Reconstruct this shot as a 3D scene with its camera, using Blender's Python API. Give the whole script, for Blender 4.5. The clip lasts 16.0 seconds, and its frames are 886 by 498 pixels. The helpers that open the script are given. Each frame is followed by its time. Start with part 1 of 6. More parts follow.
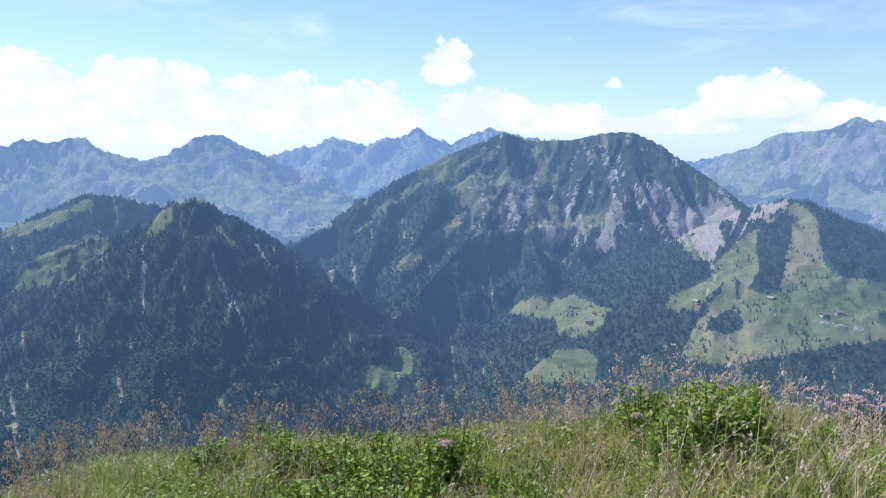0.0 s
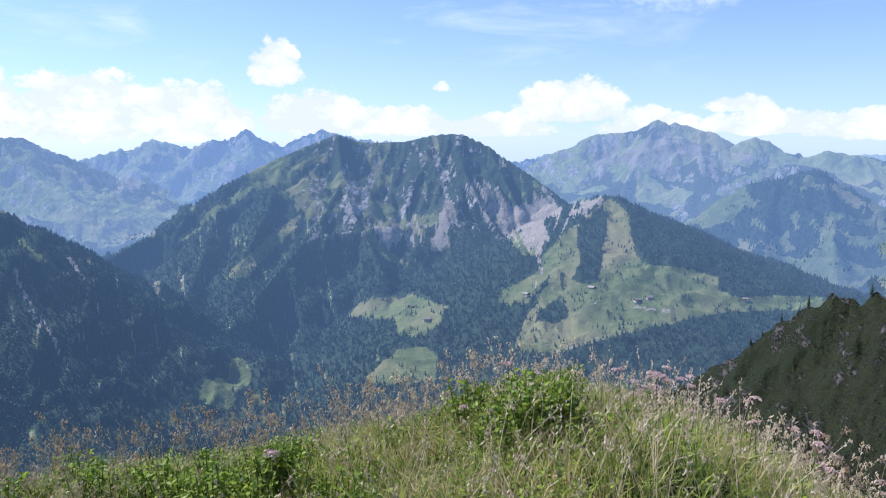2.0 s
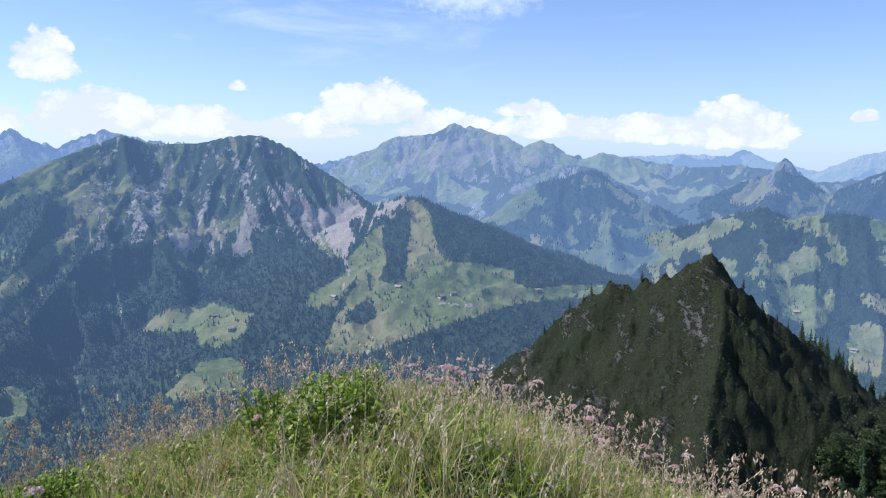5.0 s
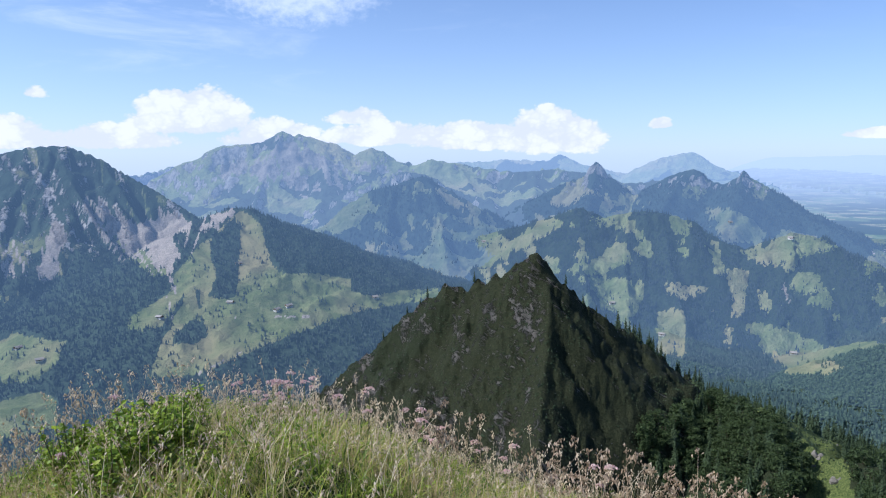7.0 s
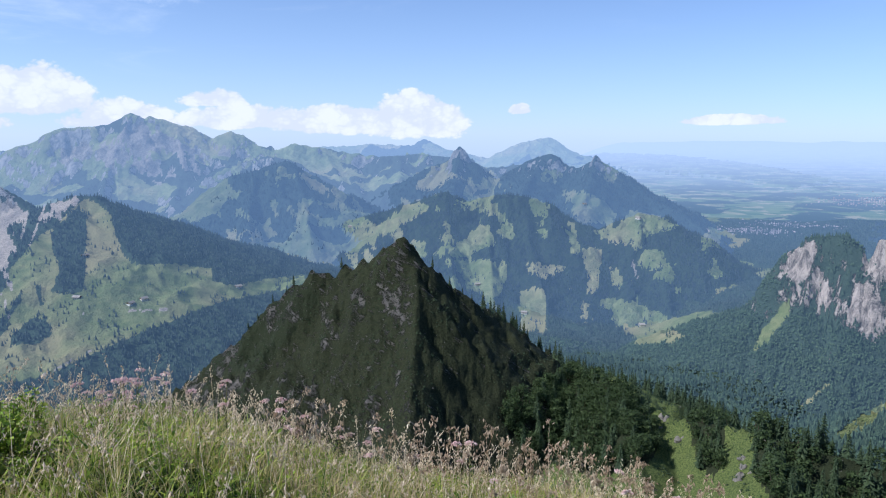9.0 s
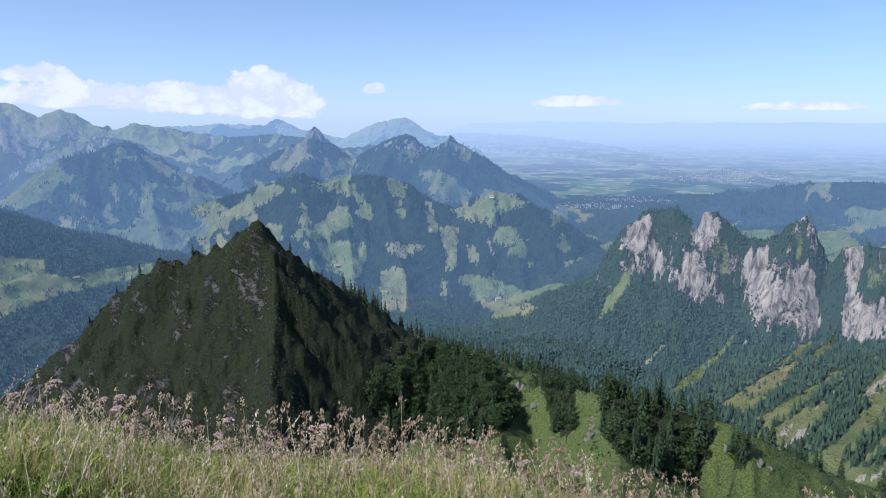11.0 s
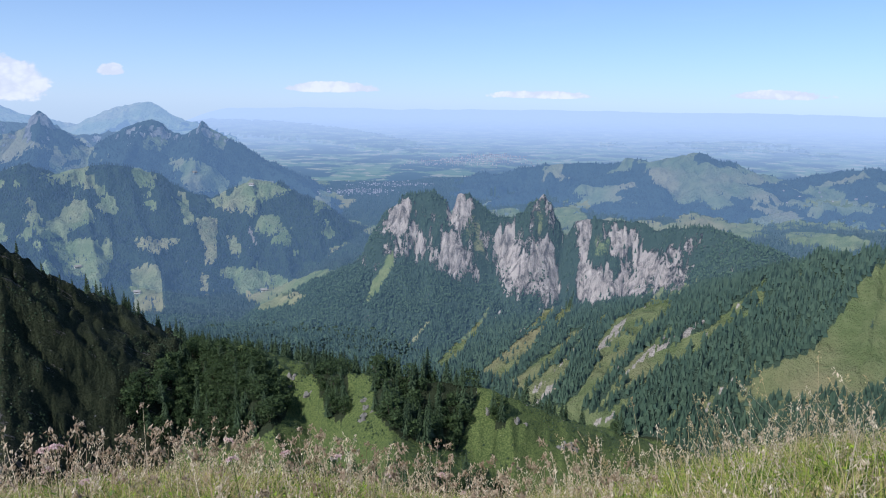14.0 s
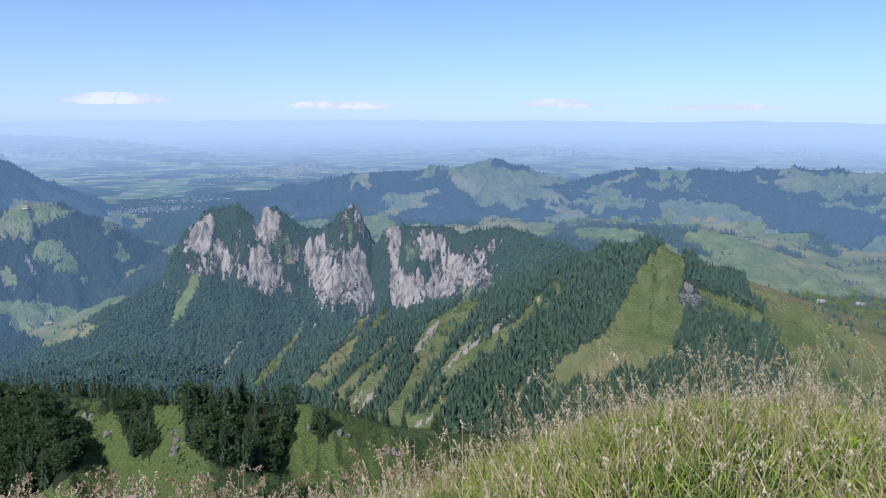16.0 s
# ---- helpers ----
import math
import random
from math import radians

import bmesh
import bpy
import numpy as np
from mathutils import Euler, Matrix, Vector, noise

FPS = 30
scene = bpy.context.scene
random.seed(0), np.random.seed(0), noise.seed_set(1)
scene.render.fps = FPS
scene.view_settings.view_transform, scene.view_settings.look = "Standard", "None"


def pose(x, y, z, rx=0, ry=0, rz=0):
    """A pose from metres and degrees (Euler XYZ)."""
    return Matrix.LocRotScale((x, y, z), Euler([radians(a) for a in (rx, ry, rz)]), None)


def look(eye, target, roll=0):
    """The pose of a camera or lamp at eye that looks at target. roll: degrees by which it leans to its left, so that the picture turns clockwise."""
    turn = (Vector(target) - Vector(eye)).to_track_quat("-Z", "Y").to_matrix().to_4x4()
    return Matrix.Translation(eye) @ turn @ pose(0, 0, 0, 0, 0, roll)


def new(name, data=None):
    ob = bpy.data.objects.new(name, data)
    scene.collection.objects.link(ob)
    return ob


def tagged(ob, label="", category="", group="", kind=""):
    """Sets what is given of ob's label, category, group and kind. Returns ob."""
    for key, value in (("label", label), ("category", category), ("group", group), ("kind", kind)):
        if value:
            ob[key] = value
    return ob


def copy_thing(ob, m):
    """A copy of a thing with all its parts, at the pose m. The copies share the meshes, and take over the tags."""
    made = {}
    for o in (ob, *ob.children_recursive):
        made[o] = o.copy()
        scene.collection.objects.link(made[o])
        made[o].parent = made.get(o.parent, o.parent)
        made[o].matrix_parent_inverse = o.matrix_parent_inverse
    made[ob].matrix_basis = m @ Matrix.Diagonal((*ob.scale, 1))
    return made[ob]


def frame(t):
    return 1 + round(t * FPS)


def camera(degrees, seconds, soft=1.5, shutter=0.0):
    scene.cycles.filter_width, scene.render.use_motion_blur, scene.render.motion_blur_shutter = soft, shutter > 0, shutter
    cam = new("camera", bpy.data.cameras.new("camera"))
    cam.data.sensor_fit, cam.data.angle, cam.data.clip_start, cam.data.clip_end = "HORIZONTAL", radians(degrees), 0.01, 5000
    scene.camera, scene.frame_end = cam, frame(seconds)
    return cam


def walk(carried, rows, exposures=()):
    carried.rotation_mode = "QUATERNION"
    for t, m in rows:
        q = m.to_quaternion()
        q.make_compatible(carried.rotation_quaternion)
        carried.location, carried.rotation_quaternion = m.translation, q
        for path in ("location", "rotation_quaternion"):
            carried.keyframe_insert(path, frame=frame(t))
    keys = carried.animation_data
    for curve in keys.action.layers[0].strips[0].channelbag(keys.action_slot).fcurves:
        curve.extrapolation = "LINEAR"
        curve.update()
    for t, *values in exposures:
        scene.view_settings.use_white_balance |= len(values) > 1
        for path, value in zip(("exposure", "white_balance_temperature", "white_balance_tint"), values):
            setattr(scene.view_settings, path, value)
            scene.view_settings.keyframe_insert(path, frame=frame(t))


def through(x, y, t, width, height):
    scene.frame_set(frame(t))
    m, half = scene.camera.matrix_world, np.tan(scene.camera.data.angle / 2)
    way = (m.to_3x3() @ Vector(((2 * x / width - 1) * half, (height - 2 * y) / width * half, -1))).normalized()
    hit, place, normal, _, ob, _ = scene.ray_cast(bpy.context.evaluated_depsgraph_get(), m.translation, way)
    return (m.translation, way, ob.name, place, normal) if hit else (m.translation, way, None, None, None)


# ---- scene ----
# The camera is held at arm's length by someone who turns on the spot on a summit.
EYE, ARM = 1.65, 0.3
TURNS = [
    (0.0, 81.085, -0.222, 0.035), (0.5, 81.221, -0.156, -3.452), (1.0, 81.257, -0.155, -6.913),
    (1.5, 81.283, -0.136, -10.188), (2.0, 81.273, -0.043, -13.315), (2.5, 81.125, 0.261, -15.484),
    (3.0, 80.984, 0.114, -18.148), (5.5, 81.704, -0.188, -32.003), (6.0, 81.915, -0.19, -35.415),
    (6.5, 82.029, -0.3, -39.804), (7.0, 82.063, 0.446, -42.645), (7.5, 82.05, 0.448, -45.299),
    (8.0, 81.693, 0.345, -48.123), (8.5, 81.346, 0.268, -50.758), (9.0, 80.769, 0.144, -53.481),
    (11.5, 78.947, -0.237, -68.216), (12.0, 78.739, -0.327, -71.407), (12.5, 78.559, -0.197, -73.961),
    (13.0, 78.391, -0.181, -76.807), (13.5, 78.415, -0.628, -79.886), (14.0, 78.228, -0.779, -84.156),
    (14.5, 78.394, -0.438, -87.689), (15.0, 78.363, -0.373, -92.271), (15.5, 78.634, -0.28, -96.096),
    (16.0, 79.137, -0.168, -99.804)]
cam = camera(64.26, 16.0, soft=1.1)
walk(cam, [(t, pose(-ARM * math.sin(radians(rz)), ARM * math.cos(radians(rz)), EYE, rx, ry, rz))
           for t, rx, ry, rz in TURNS],
     [(0.0, 0.35, 5580, 15), (3.0, 0.29, 5590, 15), (6.0, 0.2, 5640, 13), (9.0, 0.12, 5610, 12), (12.5, 0.03, 5600, 11), (16.0, 0.0, 5600, 11)])

# ---- sky and sun ----
SUN_BEARING, SUN_HEIGHT = -50.0, 45.0


class Nodes:
    """Short hand for a node tree."""

    def __init__(self, tree):
        self.tree = tree
        tree.nodes.clear()

    def add(self, kind, values=None, **props):
        n = self.tree.nodes.new(kind)
        for k, v in props.items():
            setattr(n, k, v)
        for k, v in (values or {}).items():
            if isinstance(v, bpy.types.NodeSocket):
                self.tree.links.new(v, n.inputs[k])
            else:
                n.inputs[k].default_value = v
        return n

    def math(self, op, a, b=0.0, c=0.0, clamp=False):
        return self.add("ShaderNodeMath", {0: a, 1: b, 2: c}, operation=op, use_clamp=clamp).outputs[0]

    def mix(self, f, a, b, blend="MIX"):
        n = self.add("ShaderNodeMix", {0: f, 6: a, 7: b}, data_type="RGBA", blend_type=blend)
        return n.outputs[2]

    def noise(self, vector, scale, detail=4.0, rough=0.55, warp=0.0):
        n = self.add("ShaderNodeTexNoise", {"Scale": scale, "Detail": detail, "Roughness": rough, "Distortion": warp})
        if vector is not None:
            self.tree.links.new(vector, n.inputs["Vector"])
        return n.outputs["Fac"]

    def ramp(self, f, lo, hi, a=0.0, b=1.0):
        return self.add("ShaderNodeMapRange", {0: f, 1: lo, 2: hi, 3: a, 4: b}, interpolation_type="SMOOTHSTEP").outputs[0]

    def stretch(self, vector, x, y, z):
        return self.add("ShaderNodeVectorMath", {0: vector, 1: (x, y, z)}, operation="MULTIPLY").outputs[0]


def make_world():
    world = bpy.data.worlds.new("sky")
    scene.world = world
    world.use_nodes = True
    n = Nodes(world.node_tree)
    sky = n.add("ShaderNodeTexSky", sky_type="NISHITA", sun_disc=False, sun_elevation=radians(SUN_HEIGHT),
                sun_rotation=radians(SUN_BEARING), altitude=1900.0, air_density=1.0, dust_density=0.5, ozone_density=1.8)
    way = n.add("ShaderNodeTexCoord").outputs["Generated"]
    xyz = n.add("ShaderNodeSeparateXYZ", {0: way})
    x, y, z = xyz.outputs
    bearing = n.math("MULTIPLY", n.math("ARCTAN2", x, y), 57.2958)
    height = n.math("MULTIPLY", n.math("ARCSINE", z), 57.2958)
    flat = n.add("ShaderNodeCombineXYZ", {0: bearing, 1: n.math("MULTIPLY", height, 1.4), 2: 0.0}).outputs[0]
    stir = n.add("ShaderNodeTexNoise", {"Vector": flat, "Scale": 0.9, "Detail": 3.0}).outputs["Color"]
    bent = n.add("ShaderNodeVectorMath", {0: n.stretch(stir, 1.1, 1.1, 0.0), 1: flat}, operation="ADD").outputs[0]

    def billow(scale):
        return n.math("SUBTRACT", 1.0, n.add("ShaderNodeTexVoronoi", {"Vector": bent, "Scale": scale}).outputs["Distance"])

    puff = n.math("ADD", n.math("MULTIPLY", billow(0.3), 0.5), n.math("ADD", n.math("MULTIPLY", billow(0.8), 0.32), n.math("MULTIPLY", billow(2.6), 0.18)))
    fine = n.noise(flat, 1.1, 6.0, 0.6, 0.1)
    cover = None
    # one cloud: bearing, height of its base, half width, height above the base, strength
    for b, base, wide, tall, strength in CLOUDS:
        u = n.math("DIVIDE", n.math("SUBTRACT", bearing, b), wide)
        v = n.math("DIVIDE", n.math("SUBTRACT", height, base), tall)
        top = n.math("SUBTRACT", 1.0, n.math("ADD", n.math("MULTIPLY", u, u), n.math("MULTIPLY", v, n.math("ABSOLUTE", v))))
        under = n.ramp(v, -0.35, 0.08)
        one = n.math("MULTIPLY", n.math("MULTIPLY", n.math("MAXIMUM", top, 0.0), under), strength)
        cover = one if cover is None else n.math("MAXIMUM", cover, one)
    edge = n.math("ADD", n.math("MULTIPLY", n.math("SUBTRACT", puff, 0.58), 1.35), n.math("MULTIPLY", n.math("SUBTRACT", fine, 0.5), 0.5))
    thick = n.math("ADD", cover, n.math("MULTIPLY", edge, n.ramp(cover, 0.0, 0.25)))
    mask = n.ramp(thick, 0.12, 0.42)
    body = n.ramp(n.math("ADD", n.math("MULTIPLY", puff, 1.3), n.math("MULTIPLY", thick, 0.12)), 0.55, 1.0)
    white = n.mix(body, (0.74, 0.755, 0.82, 1), (0.9, 0.89, 0.9, 1))
    wisps = n.noise(n.add("ShaderNodeCombineXYZ", {0: bearing, 1: n.math("MULTIPLY", height, 5.0), 2: 3.0}).outputs[0], 0.07, 6.0, 0.62, 0.6)
    veil = n.math("MULTIPLY", n.ramp(wisps, 0.5, 0.8), n.math("MULTIPLY", n.ramp(height, 3.0, 7.0), n.ramp(bearing, 55.0, 15.0, 0.05, 0.5)))
    u, v = n.math("DIVIDE", n.math("SUBTRACT", bearing, 31.5), 9.5), n.math("DIVIDE", n.math("SUBTRACT", height, 13.4), 5.2)
    soft = n.math("SUBTRACT", n.math("SUBTRACT", 1.25, n.math("ADD", n.math("MULTIPLY", u, u), n.math("MULTIPLY", v, v))), fine)
    veil = n.math("MAXIMUM", veil, n.ramp(soft, 0.0, 0.75, 0.0, 0.75))
    low = n.math("POWER", 2.718, n.math("MULTIPLY", n.math("MAXIMUM", height, 0.0), -0.1))
    blue = n.add("ShaderNodeVectorMath", {0: sky.outputs[0], 3: SKY_STRENGTH}, operation="SCALE").outputs[0]
    # whiter towards the sun, deeper blue away from it
    blue = n.mix(1.0, blue, n.mix(n.ramp(bearing, -30.0, 110.0), (0.93, 0.98, 1.06, 1), (0.76, 0.92, 1.1, 1)), "MULTIPLY")
    blue = n.mix(n.math("MULTIPLY", low, 0.62), blue, (0.6, 0.71, 0.92, 1))
    blue = n.mix(veil, blue, (0.78, 0.85, 0.95, 1))
    final = n.mix(n.math("MULTIPLY", mask, 0.96), blue, white)
    back = n.add("ShaderNodeBackground", {"Color": final, "Strength": 1.0})
    out = n.add("ShaderNodeOutputWorld", {"Surface": back.outputs[0]})


SKY_STRENGTH = 0.11
CLOUDS = [(-31.0, 0.9, 8.0, 5.6, 1.4), (-22.0, 0.9, 7.0, 5.8, 1.4), (-13.0, 0.9, 6.5, 4.8, 1.3), (-6.0, 0.9, 6.0, 4.2, 1.2), (0.2, 4.8, 2.6, 3.6, 1.15), (3.0, 1.0, 5.5, 3.6, 1.2),
          (10.0, 0.8, 6.0, 2.4, 1.2), (17.0, 0.6, 7.0, 1.9, 1.1), (23.4, 2.0, 5.2, 3.6, 1.35), (29.0, 0.8, 5.0, 2.2, 1.1), (35.8, 2.4, 3.0, 1.4, 1.0),
          (38.5, 0.8, 7.0, 1.8, 1.2), (46.0, 0.5, 7.5, 2.2, 1.3), (51.3, 0.5, 5.0, 3.4, 1.35), (59.6, 1.7, 1.1, 0.9, 1.1), (13.0, 4.0, 1.2, 0.9, 0.75),
          (75.5, 0.8, 5.0, 0.75, 1.2), (92.0, 0.5, 5.0, 0.6, 0.95), (109.0, 0.6, 4.5, 0.65, 1.1), (121.0, 0.4, 6.0, 0.5, 0.9)]
make_world()
sun = new("sun", bpy.data.lights.new("sun", "SUN"))
sun.data.energy, sun.data.angle, sun.data.color = 5.0, radians(0.53), (1.0, 0.95, 0.86)
_b, _h = radians(SUN_BEARING), radians(SUN_HEIGHT)
_from = Vector((math.sin(_b) * math.cos(_h), math.cos(_b) * math.cos(_h), math.sin(_h)))
sun.matrix_world = look(_from * 100, (0, 0, 0))

# ---- materials ----
def material(name):
    m = bpy.data.materials.new(name)
    m.use_nodes = True
    return m, Nodes(m.node_tree)


def finish(n, color, rough, height=None, strength=0.5, distance=1.0, spec=0.2, extra=None):
    b = n.add("ShaderNodeBsdfPrincipled", {"Base Color": color, "Roughness": rough, "Specular IOR Level": spec})
    if height is not None:
        bump = n.add("ShaderNodeBump", {"Strength": strength, "Distance": distance, "Height": height})
        n.tree.links.new(bump.outputs[0], b.inputs["Normal"])
    for k, v in (extra or {}).items():
        if isinstance(v, bpy.types.NodeSocket):
            n.tree.links.new(v, b.inputs[k])
        else:
            b.inputs[k].default_value = v
    n.add("ShaderNodeOutputMaterial", {"Surface": b.outputs[0]})
    return b


def land_color(n, pos, size=1.0, stone=((0.21, 0.2, 0.19, 1), (0.42, 0.39, 0.36, 1)), sod=None, dip=0.0, hay=1.0, litter=((0.035, 0.058, 0.04, 1), (0.07, 0.1, 0.065, 1))):
    """Meadow, rock and scree by the share that the mesh carries in its 'cover' attribute; forest floor below the rest."""
    share = n.add("ShaderNodeAttribute", attribute_name="cover")
    rgb = n.add("ShaderNodeSeparateColor", {0: share.outputs["Color"]}).outputs
    big, mid, fine = n.noise(pos, 0.004 * size, 5), n.noise(pos, 0.03 * size, 6, 0.6), n.noise(pos, 0.22 * size, 5, 0.65)
    grass = n.mix(n.ramp(mid, 0.35, 0.7), (0.14, 0.175, 0.07, 1), (0.225, 0.245, 0.11, 1))
    grass = n.mix(n.ramp(big, 0.46, 0.68), grass, (0.3, 0.268, 0.14, 1))
    grass = n.mix(n.ramp(fine, 0.52, 0.75, 0.0, 0.5), grass, (0.085, 0.125, 0.05, 1))
    scree = n.mix(n.ramp(fine, 0.3, 0.75), (0.27, 0.23, 0.19, 1), (0.48, 0.42, 0.36, 1))
    floor = n.mix(fine, *litter)
    grass = n.mix(1.0, grass, (hay, hay, hay, 1), "MULTIPLY")
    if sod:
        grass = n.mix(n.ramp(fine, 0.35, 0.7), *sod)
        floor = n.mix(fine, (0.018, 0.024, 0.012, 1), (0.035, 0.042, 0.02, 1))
    bed = pos
    if dip:
        q = n.add("ShaderNodeSeparateXYZ", {0: pos}).outputs
        bed = n.add("ShaderNodeCombineXYZ", {0: n.math("ADD", q[0], n.math("MULTIPLY", q[2], dip)), 1: n.math("SUBTRACT", q[1], n.math("MULTIPLY", q[2], dip)), 2: q[2]}).outputs[0]
    strata = n.noise(n.stretch(bed, 0.05 * size, 0.05 * size, 0.014 * size), 1.0, 7, 0.68, 0.8)
    grain = n.math("ADD", n.math("MULTIPLY", n.math("SUBTRACT", fine, 0.5), 0.9), n.math("MULTIPLY", n.math("SUBTRACT", mid, 0.5), 0.8))
    craggy = n.math("ADD", n.math("MULTIPLY", n.math("SUBTRACT", strata, 0.5), 1.8), n.math("MULTIPLY", n.math("SUBTRACT", fine, 0.5), 0.6))
    rock = n.mix(n.ramp(n.math("ADD", strata, n.math("MULTIPLY", n.math("SUBTRACT", fine, 0.5), 0.22)), 0.34, 0.62), *stone)
    rock = n.mix(n.ramp(mid, 0.56, 0.74, 0.0, 0.55), rock, n.mix(0.5, stone[0], (0.06, 0.07, 0.05, 1)))
    c = n.mix(n.ramp(n.math("ADD", rgb[0], grain), 0.36, 0.6), floor, grass)
    bare = n.ramp(n.math("ADD", rgb[1], n.math("MULTIPLY", craggy, n.ramp(rgb[1], 0.0, 0.25))), 0.36, 0.58)
    c = n.mix(bare, c, rock)
    c = n.mix(n.ramp(n.math("ADD", rgb[2], n.math("MULTIPLY", grain, n.ramp(rgb[2], 0.0, 0.25))), 0.34, 0.6), c, scree)
    relief = n.math("ADD", n.math("ADD", n.math("MULTIPLY", mid, 0.8), n.math("MULTIPLY", fine, 0.3)), n.math("MULTIPLY", n.math("MULTIPLY", strata, 1.6), n.math("MAXIMUM", bare, 0.12)))
    return c, relief


def land_material(name, size=1.0, strength=1.0, distance=18.0, **looks):
    m, n = material(name)
    pos = n.add("ShaderNodeNewGeometry").outputs["Position"]
    c, relief = land_color(n, pos, size, **looks)
    finish(n, c, 0.9, relief, strength, distance / size, 0.1)
    return m


def haze_share(n, pos, reach):
    """Share of painted haze glow on a far slope, by its distance from the summit."""
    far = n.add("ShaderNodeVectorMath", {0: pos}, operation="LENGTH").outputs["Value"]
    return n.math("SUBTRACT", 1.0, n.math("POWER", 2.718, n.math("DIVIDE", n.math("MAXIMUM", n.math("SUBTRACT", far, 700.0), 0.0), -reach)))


# blue that far land and woods emit in place of real haze
HAZE_GLOW, HAZE_REACH = (0.2, 0.33, 0.55, 1), 5400.0


def hazed_land_material(name, veil, share, size=0.7, relief_depth=45.0, stone=((0.26, 0.25, 0.24, 1), (0.56, 0.52, 0.48, 1)), hay=1.4):
    """Far land with haze painted in: a blue emission stands in for kilometres of bright air."""
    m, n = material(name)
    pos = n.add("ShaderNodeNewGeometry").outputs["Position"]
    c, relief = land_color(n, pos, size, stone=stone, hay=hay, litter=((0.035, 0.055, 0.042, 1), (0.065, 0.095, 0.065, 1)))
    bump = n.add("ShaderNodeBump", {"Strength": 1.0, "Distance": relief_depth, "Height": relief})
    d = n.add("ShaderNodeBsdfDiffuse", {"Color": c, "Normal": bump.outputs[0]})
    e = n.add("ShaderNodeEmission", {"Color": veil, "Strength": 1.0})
    mix = n.add("ShaderNodeMixShader", {0: share or haze_share(n, pos, HAZE_REACH), 1: d.outputs[0], 2: e.outputs[0]})
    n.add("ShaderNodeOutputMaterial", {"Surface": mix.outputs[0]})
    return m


def lowland_material():
    """Fields, woods and towns of the plain under painted haze, an emission that grows towards the horizon; its map
    carries true distances in kilometres.
    """
    m, n = material("lowland_backdrop")
    uv = n.add("ShaderNodeUVMap", uv_map="plain").outputs[0]
    cell = n.add("ShaderNodeTexVoronoi", {"Vector": uv, "Scale": 4.5})
    tone = n.add("ShaderNodeSeparateColor", {0: cell.outputs["Color"]}).outputs
    field = n.mix(tone[0], (0.07, 0.13, 0.05, 1), (0.2, 0.25, 0.11, 1))
    field = n.mix(n.ramp(tone[1], 0.72, 0.8), field, (0.36, 0.32, 0.2, 1))
    wood = n.ramp(n.noise(uv, 0.9, 6, 0.65, 0.5), 0.49, 0.53)
    c = n.mix(wood, field, (0.03, 0.05, 0.035, 1))
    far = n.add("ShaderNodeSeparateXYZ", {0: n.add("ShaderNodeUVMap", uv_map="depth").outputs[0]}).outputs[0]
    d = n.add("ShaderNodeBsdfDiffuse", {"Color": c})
    # haze painted as a pale blue glow over the fields
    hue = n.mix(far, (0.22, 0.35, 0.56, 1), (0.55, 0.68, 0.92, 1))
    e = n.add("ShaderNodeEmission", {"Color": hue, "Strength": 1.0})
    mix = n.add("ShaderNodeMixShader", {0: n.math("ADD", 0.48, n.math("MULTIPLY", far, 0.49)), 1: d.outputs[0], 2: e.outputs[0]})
    n.add("ShaderNodeOutputMaterial", {"Surface": mix.outputs[0]})
    return m


LAND = land_material("mountain_land", hay=0.85)
# sod and stone darkened to paint cloud shade onto the close peak
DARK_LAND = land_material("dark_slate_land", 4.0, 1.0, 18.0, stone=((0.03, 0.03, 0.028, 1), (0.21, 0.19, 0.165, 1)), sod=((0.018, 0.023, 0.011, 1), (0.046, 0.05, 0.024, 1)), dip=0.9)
RIDGE_LAND = land_material("near_ridge_land", 5.0, 0.9, 10.0, stone=((0.2, 0.18, 0.16, 1), (0.42, 0.39, 0.35, 1)), sod=((0.05, 0.075, 0.022, 1), (0.15, 0.17, 0.055, 1)))
# from here on, land with the haze glow mixed into its surface
HAZY = hazed_land_material("mountain_side_backdrop", HAZE_GLOW, 0.0, 1.0, 11.0, hay=0.95)
CLIFF_LAND = hazed_land_material("limestone_backdrop", HAZE_GLOW, 0.0, 1.5, 8.0, hay=0.95, stone=((0.13, 0.115, 0.1, 1), (0.55, 0.465, 0.395, 1)))
FAR_0 = hazed_land_material("far_side_backdrop", (0.2, 0.33, 0.54, 1), 0.29)
FAR_HALF = hazed_land_material("far_ridge_backdrop", (0.22, 0.36, 0.6, 1), 0.43, hay=1.15)
FAR_1 = hazed_land_material("far_range_backdrop", (0.3, 0.45, 0.7, 1), 0.47)
FAR_FADED = hazed_land_material("faded_range_backdrop", (0.3, 0.46, 0.76, 1), 0.53)
FAR_2 = hazed_land_material("farthest_range_backdrop", (0.38, 0.55, 0.85, 1), 0.62)
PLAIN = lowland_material()


